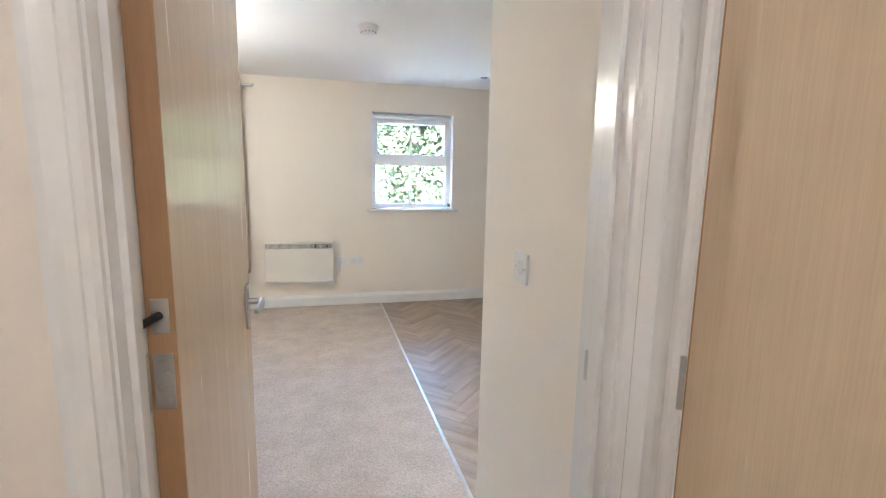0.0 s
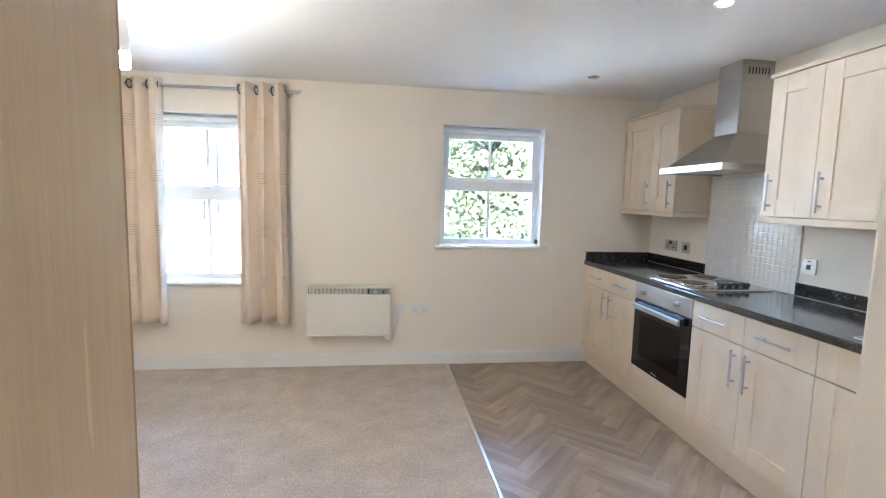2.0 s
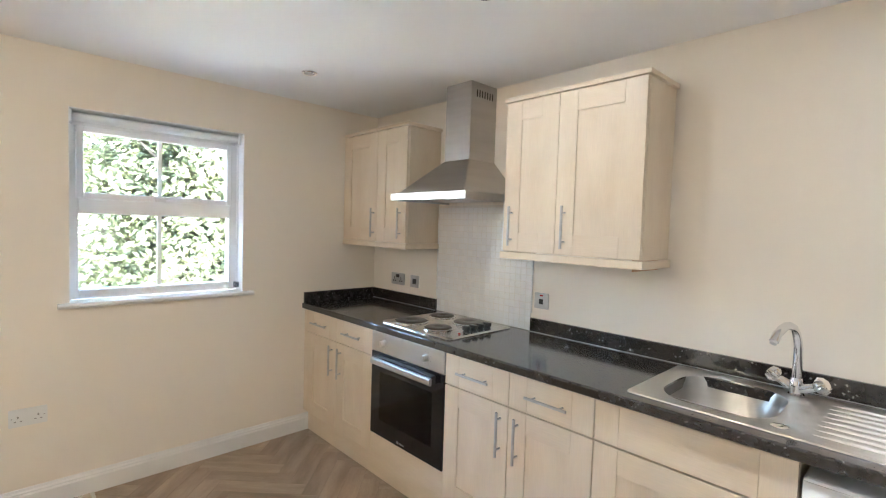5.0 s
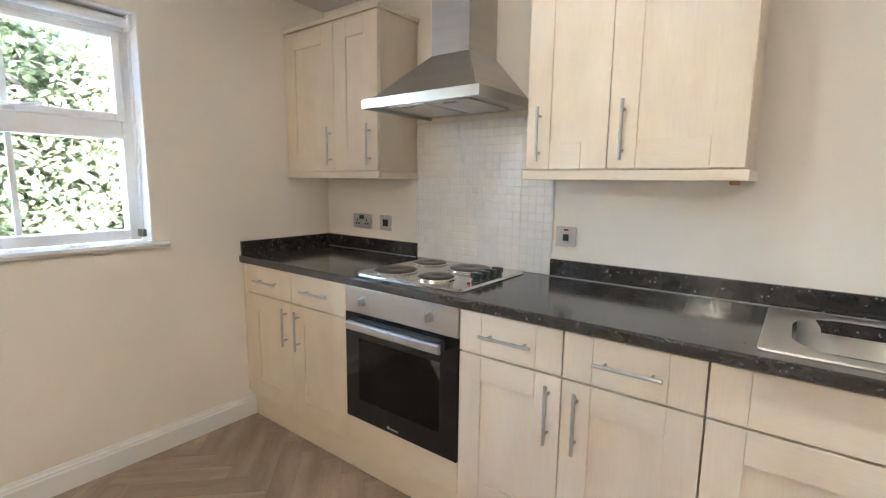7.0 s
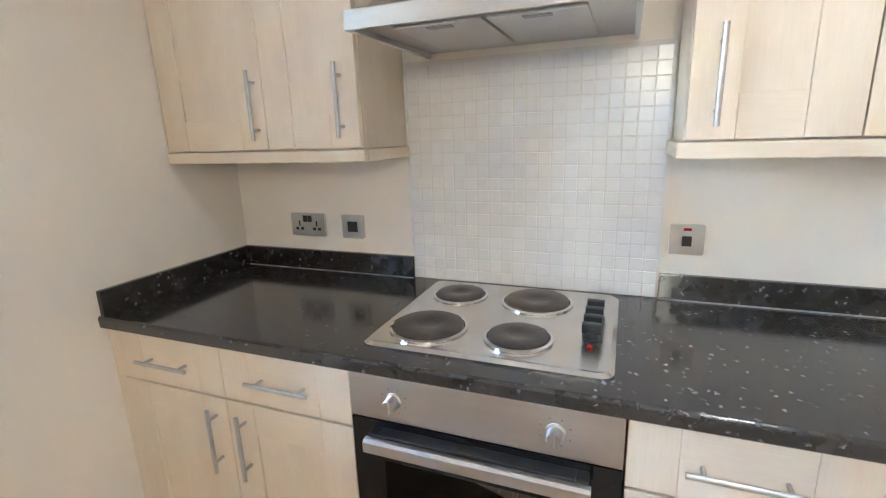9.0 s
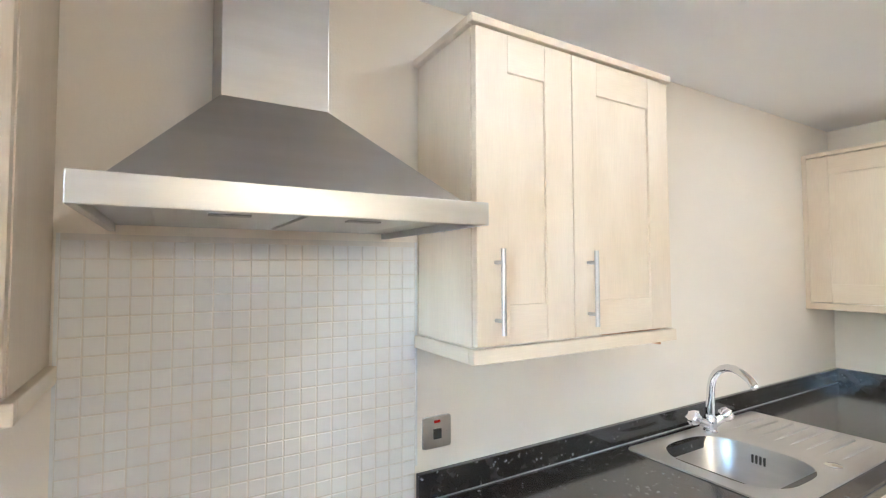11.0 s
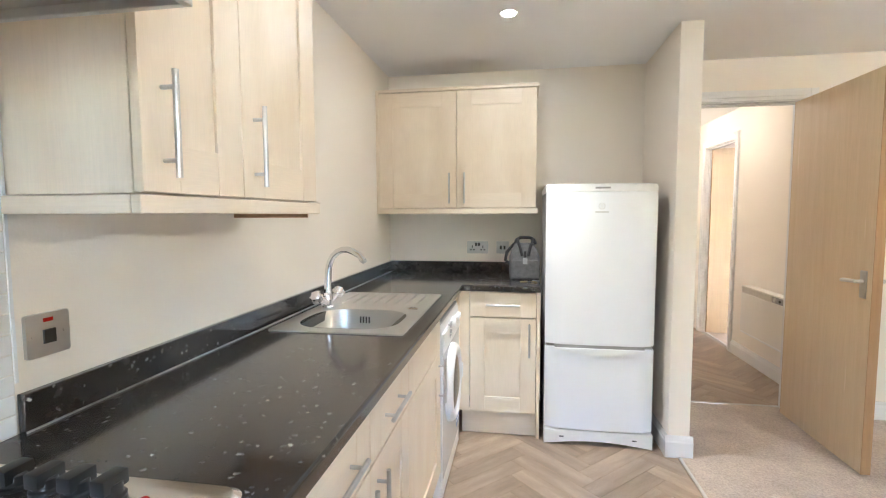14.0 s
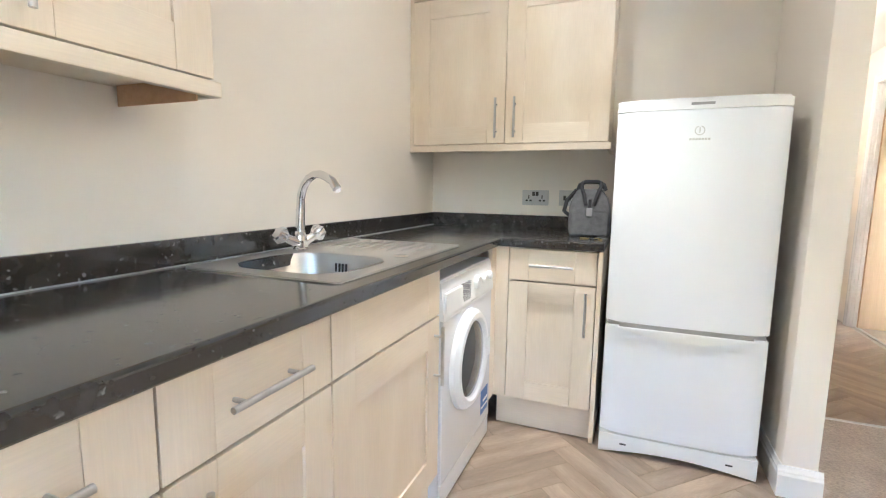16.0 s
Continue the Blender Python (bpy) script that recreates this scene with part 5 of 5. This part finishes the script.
wall_plate("double_socket", pose(-2.062, 0, 0.480), 0.146, "white double socket low on the window wall", "socket", WHITE_PLASTIC, "double")
wall_plate("light_switch", pose(-1.862, -3.777, 1.134, 0, 0, -90), 0.086, "white single rocker light switch on the stub wall", "switch", WHITE_PLASTIC, "light")
wall_plate("light_switch", pose(HALL_W, -4.70, 1.146, 0, 0, 90), 0.086, "white light switch on the hall wall", "switch", WHITE_PLASTIC, "light")


# ---- ceiling fittings ----
def downlight(x, y, lit):
    d = thing("downlight", (x, y, TOP - 0.004), "recessed chrome downlight, lit" if lit else "recessed chrome downlight, unlit", "downlight", group="ceiling downlights")
    bm = bmesh.new()
    turned(bm, (x, y, TOP - 0.006), [(0.043, 0.005), (0.043, 0.002), (0.038, -0.002), (0.031, 0.0), (0.030, 0.0045)], seg=32)
    part("bezel", bm, CHROME, d, smooth=True)
    part("lens", turned(bmesh.new(), (x, y, TOP - 0.0085), [(0.027, 0), (0.0265, 0.002), (0.001, 0.002)], seg=28), SPOT_ON if lit else SPOT_OFF, d)


downlight(-0.899, -0.607, False)
downlight(-0.902, -1.903, True)
downlight(-0.878, -3.196, True)


def smoke_alarm():
    s = thing("smoke_alarm", (-2.108, -1.85, TOP - 0.05), "round white smoke alarm on the ceiling", "smoke alarm")
    part("base", turned(bmesh.new(), (-2.108, -1.85, TOP - 0.0205), [(0.062, 0.019), (0.064, 0.014), (0.064, 0.004), (0.060, 0.0)], seg=36), WHITE_PLASTIC, s, smooth=True)
    part("cover", turned(bmesh.new(), (-2.108, -1.85, TOP - 0.050), [(0.022, 0.0), (0.042, 0.003), (0.054, 0.012), (0.057, 0.022), (0.057, 0.029)], seg=36), WHITE_PLASTIC, s, smooth=True)
    for k in range(12):
        a = k * math.tau / 12
        bm = bmesh.new()
        box(bm, -2.108 + 0.046 * math.cos(a) - 0.004, -2.108 + 0.046 * math.cos(a) + 0.004, -1.85 + 0.046 * math.sin(a) - 0.004, -1.85 + 0.046 * math.sin(a) + 0.004, TOP - 0.0465, TOP - 0.040)
        part("vent", bm, GREY_PLASTIC, s)
    part("test_button", turned(bmesh.new(), (-2.108, -1.85, TOP - 0.054), [(0.010, 0), (0.012, 0.003), (0.012, 0.005)], seg=18), WHITE_PLASTIC, s)


smoke_alarm()


def pendant():
    x, y = -3.457, -1.73
    p = thing("pendant_lamp", (x, y, TOP), "bare lit bulb on a white pendant flex", "lamp")
    part("ceiling_rose", turned(bmesh.new(), (x, y, TOP - 0.028), [(0.012, 0), (0.035, 0.008), (0.040, 0.027)], seg=24), WHITE_PLASTIC, p, smooth=True)
    part("flex", tube(bmesh.new(), [(x, y, TOP - 0.026), (x + 0.004, y, 2.22), (x, y, 2.115)], 0.0035, 8), WHITE_PLASTIC, p, smooth=True)
    part("lampholder", turned(bmesh.new(), (x, y, 2.015), [(0.019, 0), (0.0195, 0.028), (0.017, 0.032), (0.017, 0.062), (0.013, 0.085), (0.007, 0.10)], seg=22), WHITE_PLASTIC, p, smooth=True)
    bulb = part("bulb_cap", turned(bmesh.new(), (x, y, 1.988), [(0.020, 0), (0.022, 0.010), (0.016, 0.027)], seg=22), WHITE_PLASTIC, p, smooth=True)
    part("bulb", turned(bmesh.new(), (x, y, 1.918), [(0.006, 0), (0.017, 0.004), (0.0205, 0.014), (0.0205, 0.0695)], seg=22), BULB, p, "glowing bulb", smooth=True)


pendant()


# ---- bag and keys on the worktop ----
def bag():
    b = thing("lunch_bag", (-0.975, -3.84, WT), "grey fabric bag with black straps beside the fridge", "bag")
    cx, cy = -0.975, -3.835
    bm = bmesh.new()
    rows = []
    for k, (z, w, d) in enumerate(((0.0, 0.180, 0.115), (0.02, 0.192, 0.125), (0.09, 0.196, 0.128), (0.14, 0.188, 0.115), (0.185, 0.165, 0.080), (0.215, 0.125, 0.045), (0.228, 0.10, 0.025))):
        rows.append([bm.verts.new((x + 0.003 * math.sin(9 * z * 7 + j), y + 0.002 * math.cos(11 * z * 5 + j), WT + 0.001 + z)) for j, (x, y) in enumerate(rounded(cx + 0.006 * z * 5, cy, w, d, min(w, d) * 0.28, 4))])
    for q, v in zip(rows, rows[1:]):
        n = len(q)
        for k in range(n):
            bm.faces.new((q[k], q[(k + 1) % n], v[(k + 1) % n], v[k]))
    bm.faces.new(rows[0][::-1])
    bm.faces.new(rows[-1])
    body = part("body", bm, FABRIC_GREY, b, smooth=True)
    part("pocket", blocks((cx - 0.085, cx + 0.085, cy + 0.058, cy + 0.068, WT + 0.008, WT + 0.125), bevel=0.006), FABRIC_GREY, body)
    for s in (-1, 1):
        bm = bmesh.new()
        pts = [(cx + s * 0.018, cy + 0.058, WT + 0.150), (cx + s * 0.030, cy + 0.045, WT + 0.200), (cx + s * 0.045, cy + 0.020, WT + 0.240), (cx + s * 0.042, cy, WT + 0.262)]
        tube(bm, pts, 0.009, 8)
        part("strap", bm, FABRIC_BLACK, b, "black webbing strap", smooth=True)
    part("top_handle", tube(bmesh.new(), [(cx + 0.065, cy, WT + 0.222), (cx + 0.055, cy, WT + 0.250), (cx + 0.03, cy, WT + 0.264), (cx - 0.03, cy, WT + 0.264), (cx - 0.055, cy, WT + 0.250), (cx - 0.065, cy, WT + 0.222)], 0.010, 10), FABRIC_BLACK, b, "black carry handle", smooth=True)
    part("side_strap", tube(bmesh.new(), [(cx + 0.07, cy, WT + 0.225), (cx + 0.115, cy + 0.01, WT + 0.17), (cx + 0.125, cy + 0.015, WT + 0.12), (cx + 0.102, cy, WT + 0.10)], 0.010, 8), FABRIC_BLACK, b, smooth=True)
    part("zip_tab", blocks((cx - 0.014, cx + 0.014, cy + 0.068, cy + 0.074, WT + 0.100, WT + 0.140), bevel=0.002), GREY_PLASTIC, b, "pale zip tab")
    part("zip", blocks((cx - 0.007, cx + 0.007, cy + 0.055, cy + 0.062, WT + 0.135, WT + 0.180), bevel=0.002), FABRIC_BLACK, b)


bag()


def keys():
    k = thing("key_bunch", (-1.005, -3.70, WT), "small bunch of keys lying on the worktop", "keys")
    ring = [(-1.005 + 0.014 * math.cos(a * math.tau / 16), -3.700 + 0.014 * math.sin(a * math.tau / 16), WT + 0.003) for a in range(17)]
    part("ring", tube(bmesh.new(), ring, 0.0015, 6, caps=False), CHROME, k, smooth=True)
    for a, mm, r in ((20, BRASS, 0.011), (75, CHROME, 0.010), (130, BRASS, 0.010), (200, SATIN, 0.011)):
        c, s = math.cos(radians(a)), math.sin(radians(a))
        bm = turned(bmesh.new(), (-1.005 + 0.026 * c, -3.70 + 0.026 * s, WT + 0.001 + a * 0.00002), [(r, 0), (r, 0.0025), (0.003, 0.0026)], seg=16)
        tube(bm, [(-1.005 + 0.034 * c, -3.70 + 0.034 * s, WT + 0.003), (-1.005 + 0.062 * c, -3.70 + 0.062 * s, WT + 0.003)], 0.0028, 6)
        part("key", bm, mm, k)


keys()


# ---- outside ----
GZ = -2.8
setting("ground", blocks((-300, 300, OUT + 0.6, 500, GZ - 0.3, GZ), (-300, 300, -300, OUT + 0.6, GZ - 0.3, GZ - 0.004)), GROUND, "pale paved ground outside the building")
setting("outer_wall", blocks((WEST - 0.2, 0.2, OUT - 0.3, OUT, GZ - 0.1, -0.2)), MORTAR, "lower storey wall of the building")


def brick_wall_material():
    m = bpy.data.materials.new("distant_brick_wall")
    m.use_nodes = True
    t = m.node_tree
    b = t.nodes["Principled BSDF"]
    b.inputs["Roughness"].default_value = 0.9
    co, mp, br = (t.nodes.new(k) for k in ("ShaderNodeTexCoord", "ShaderNodeMapping", "ShaderNodeTexBrick"))
    mp.inputs["Rotation"].default_value = (radians(90), 0, 0)
    br.inputs["Color1"].default_value, br.inputs["Color2"].default_value = (0.15, 0.075, 0.05, 1), (0.115, 0.058, 0.04, 1)
    br.inputs["Mortar"].default_value = (0.20, 0.175, 0.15, 1)
    br.inputs["Scale"].default_value, br.inputs["Brick Width"].default_value, br.inputs["Row Height"].default_value = 1.0, 0.45, 0.15
    br.inputs["Mortar Size"].default_value = 0.02
    t.links.new(co.outputs["Object"], mp.inputs[0])
    t.links.new(mp.outputs[0], br.inputs["Vector"])
    t.links.new(br.outputs["Color"], b.inputs["Base Color"])
    return m


def brick_house():
    h = thing("house", (-12.27, 30, GZ), "red brick house with a steep gable and tiled roof", "house")
    xa, xb, xm, y0, y1, ze, zt = -14.7, -9.84, -12.27, 26.0, 36.0, 3.6, 5.75
    bm = prism(bmesh.new(), [(xa, GZ), (xb, GZ), (xb, ze), (xm, zt), (xa, ze)], y0, y1, "y")
    part("wall", bm, brick_wall_material(), h)
    for s, x in ((-1, xa), (1, xb)):
        bm = prism(bmesh.new(), [(xm, zt + 0.02), (x + s * 0.3, ze - 0.22), (x + s * 0.3, ze - 0.08), (xm, zt + 0.18)], y0 - 0.25, y1 + 0.25, "y")
        part("roof", bm, ROOF, h)
    part("downpipe", tube(bmesh.new(), [(-12.9, y0 - 0.08, GZ), (-12.9, y0 - 0.08, 1.0), (-12.5, y0 - 0.08, 1.8), (-11.9, y0 - 0.08, 2.0)], 0.07, 10), BLACK, h, "black waste pipe")
    part("downpipe", tube(bmesh.new(), [(-12.1, y0 - 0.08, GZ), (-12.1, y0 - 0.08, 4.4)], 0.07, 10), BLACK, h, "black waste pipe")
    w = part("window", blocks((-11.2, -10.2, y0 - 0.03, y0 + 0.05, 0.6, 1.8)), UPVC, h)
    part("pane", blocks((-11.12, -10.28, y0 - 0.045, y0 - 0.031, 0.68, 1.72)), SMOKE, w)


brick_house()


def white_house():
    h = thing("house", (-27, 44, GZ), "distant white rendered house with a grey roof", "house")
    part("wall", blocks((-36, -17.6, 44, 52, GZ, 1.3)), RENDER_WHITE, h)
    part("roof", prism(bmesh.new(), [(43.6, 1.3), (52.4, 1.3), (48, 3.4)], -36.3, -17.3, "x"), ROOF, h)
    for k in range(6):
        x = -34.5 + 2.8 * k
        w = part("window", blocks((x, x + 1.2, 43.93, 44.02, -0.4, 0.8)), UPVC, h)
        part("pane", blocks((x + 0.1, x + 1.1, 43.90, 43.929, -0.3, 0.7)), SMOKE, w)


white_house()


def garden_wall():
    f = thing("fence", (-8, 9, GZ), "white painted boarded fence along the garden", "fence")
    for k in range(60):
        x = -15 + 0.2 * k
        part("board", blocks((x, x + 0.19, 9.0, 9.025, GZ + 0.02, -0.72 + 0.01 * ((k * 37) % 3))), RENDER_WHITE, f)
    for k in range(7):
        part("post", blocks((-15 + 2 * k, -14.9 + 2 * k, 9.03, 9.13, GZ, -0.68)), RENDER_WHITE, f)


garden_wall()


def shed():
    s = thing("shed", (-7.55, 12.5, GZ), "small white outbuilding with a dark window", "shed")
    part("wall", blocks((-8.1, -6.6, 12.0, 13.4, GZ, 0.35)), RENDER_WHITE, s)
    part("roof", prism(bmesh.new(), [(-8.25, 0.36), (-6.45, 0.36), (-7.35, 0.85)], 11.85, 13.55, "y"), RENDER_WHITE, s)
    part("window", blocks((-7.75, -7.25, 11.96, 12.01, -0.55, 0.05)), SMOKE, s)


shed()


def leaf_cloud(rnd, centre, radii, count, size, hollow=0.55):
    verts, faces = [], []
    clumps = []
    while len(clumps) < 70:
        p = Vector((rnd.gauss(0, 1), rnd.gauss(0, 1), rnd.gauss(0, 1))).normalized() * (rnd.random() ** 0.5)
        clumps.append((p, rnd.uniform(0.14, 0.30)))
    for _ in range(count):
        c, r = rnd.choice(clumps)
        p = c + Vector((rnd.gauss(0, 1), rnd.gauss(0, 1), rnd.gauss(0, 1))) * r * 0.55
        at = Vector(centre) + Vector((p.x * radii[0], p.y * radii[1], p.z * radii[2]))
        q = Euler((rnd.uniform(-1.2, 1.2), rnd.uniform(-0.9, 0.9), rnd.uniform(0, math.tau))).to_matrix()
        s = size * rnd.uniform(0.6, 1.25)
        k = len(verts)
        for u, v, w in ((-0.5, 0, 0), (-0.15, 0.27, 0.05), (0.25, 0.22, 0.03), (0.6, 0, -0.08), (0.25, -0.22, 0.03), (-0.15, -0.27, 0.05), (0.05, 0, -0.04)):
            verts.append(at + q @ Vector((u * s, v * s, w * s)))
        faces += [(k + a, k + b, k + 6) for a, b in ((0, 1), (1, 2), (2, 3), (3, 4), (4, 5), (5, 0))]
    return verts, faces


def tree(x, y, centre, radii, count, seed, label, pale):
    rnd = random.Random(seed)
    t = thing("tree", (x, y, GZ), label, "tree")
    top = centre[2] - radii[2] * 0.1
    part("trunk", tube(bmesh.new(), [(x, y, GZ), (x + 0.08, y, GZ + 1.2), (x - 0.05, y + 0.1, 0.0), (centre[0], centre[1], top)], [0.22, 0.17, 0.14, 0.07], 12), BARK, t, smooth=True)
    for k in range(9):
        a = k * 2.4
        z = GZ + 2.0 + 0.35 * k
        d = Vector((math.cos(a) * radii[0], math.sin(a) * radii[1], radii[2] * 0.4)) * 0.75
        p = Vector((x, y, z))
        part("limb", tube(bmesh.new(), [p, p + d * 0.4 + Vector((0, 0, 0.1)), p + d], [0.07, 0.045, 0.012], 8), BARK, t, smooth=True)
    for mat, n in ((LEAF, count), (LEAF_YELLOW, pale)):
        v, f = leaf_cloud(rnd, centre, radii, n, 0.125)
        me = bpy.data.meshes.new("crown")
        me.from_pydata(v, [], f)
        me.materials.append(mat)
        ob = new("crown", me)
        ob.parent = t
        ob.location = -Vector((x, y, GZ))


tree(0.6, 6.4, (0.2, 6.4, 1.5), (3.8, 1.9, 3.5), 40000, 3, "leafy broad tree close outside the window", 20000)
tree(5.5, 8.5, (5.2, 8.5, 1.2), (3.2, 2.4, 3.2), 11000, 8, "leafy tree further along the garden", 5000)


def palm():
    x, y, z = -7.2, 6.6, 0.45
    p = thing("palm", (x, y, GZ), "cordyline palm with a spiky head behind the fence", "palm")
    part("trunk", tube(bmesh.new(), [(x, y, GZ), (x + 0.05, y, -1.2), (x, y, z)], [0.13, 0.10, 0.08], 10), BARK, p, smooth=True)
    rnd = random.Random(11)
    for k in range(70):
        a, e = rnd.uniform(0, math.tau), rnd.uniform(-0.35, 1.35)
        d = Vector((math.cos(a) * math.cos(e), math.sin(a) * math.cos(e), math.sin(e)))
        side = d.cross(Vector((0, 0, 1))).normalized()
        ln = rnd.uniform(0.6, 0.85)
        verts, faces = [], []
        for j in range(5):
            q = j / 4
            c = Vector((x, y, z)) + d * ln * q + Vector((0, 0, -0.30 * q * q * math.cos(e)))
            w = 0.03 * (1 - q) ** 0.7 + 0.001
            verts += [c - side * w, c + Vector((0, 0, -0.012)), c + side * w]
        for j in range(4):
            for s in (0, 1):
                faces.append((3 * j + s, 3 * j + s + 1, 3 * j + s + 4, 3 * j + s + 3))
        me = bpy.data.meshes.new("frond")
        me.from_pydata([v - BASE[p.name] for v in verts], [], faces)
        me.materials.append(PALM)
        ob = new("frond", me)
        ob.parent = p


palm()

# ---- herringbone vinyl planks, last ----
PW, PL = 0.102, 0.49


def plank_mesh(cuts=()):
    """One plank about its corner; cuts are planes (point, normal) in its own space that trim it."""
    g = 0.0005
    bm = blocks((g, PL - g, g, PW - g, -0.0095, 0.0), bevel=0.0012, seg=1)
    for co, no in cuts:
        bmesh.ops.bisect_plane(bm, geom=bm.verts[:] + bm.edges[:] + bm.faces[:], plane_co=co, plane_no=no, clear_outer=True)
        bmesh.ops.holes_fill(bm, edges=bm.edges)
    finish(bm, False)
    me = bpy.data.meshes.new("plank")
    bm.to_mesh(me)
    bm.free()
    me.materials.append(PLANK)
    return me


WHOLE = plank_mesh()


def herringbone(name, limits, origin, label):
    x0, x1, y0, y1 = limits
    floor = setting(name, blocks((x0, x1, y0, y1, -0.012, -0.0015)), JOINT, label)
    n = 0
    turn = Matrix.Rotation(radians(45), 4, "Z")
    ratio = PL / PW
    for i in range(-70, 70):
        for j in range(-24, 24):
            bx, by = i + ratio * j, i - ratio * j
            for upright in (False, True):
                local = Matrix.Translation((bx * PW, by * PW, 0))
                if upright:
                    local = Matrix.Translation(((bx + 1) * PW, (by + 1) * PW, 0)) @ Matrix.Rotation(radians(90), 4, "Z")
                m = Matrix.Translation((*origin, 0)) @ turn @ local
                pts = [m @ Vector(p) for p in ((0, 0, 0), (PL, 0, 0), (PL, PW, 0), (0, PW, 0))]
                xs, ys = [p.x for p in pts], [p.y for p in pts]
                if max(xs) < x0 + 0.01 or min(xs) > x1 - 0.01 or max(ys) < y0 + 0.01 or min(ys) > y1 - 0.01:
                    continue
                inv = m.inverted()
                cuts = []
                for co, no, out in (((x0, 0, 0), (-1, 0, 0), min(xs) < x0), ((x1, 0, 0), (1, 0, 0), max(xs) > x1), ((0, y0, 0), (0, -1, 0), min(ys) < y0), ((0, y1, 0), (0, 1, 0), max(ys) > y1)):
                    if out:
                        cuts.append((inv @ Vector(co), inv.to_3x3() @ Vector(no)))
                me = plank_mesh(cuts) if cuts else WHOLE
                if len(me.polygons) < 4:
                    continue
                p = new("plank", me)
                p.parent = floor
                p.matrix_basis = m
                n += 1
    return n


herringbone("floor_kitchen", (CARPET_E + 0.002, -0.36, BACK + 0.01, -0.003), (-0.905, -3.27), "grey brown oak vinyl planks laid in herringbone")
herringbone("floor_hall", (HALL_W + 0.002, HALL_E - 0.002, HALL_S + 0.002, BACK - 0.117), (-2.3, -5.0), "oak effect vinyl planks in herringbone in the hall")
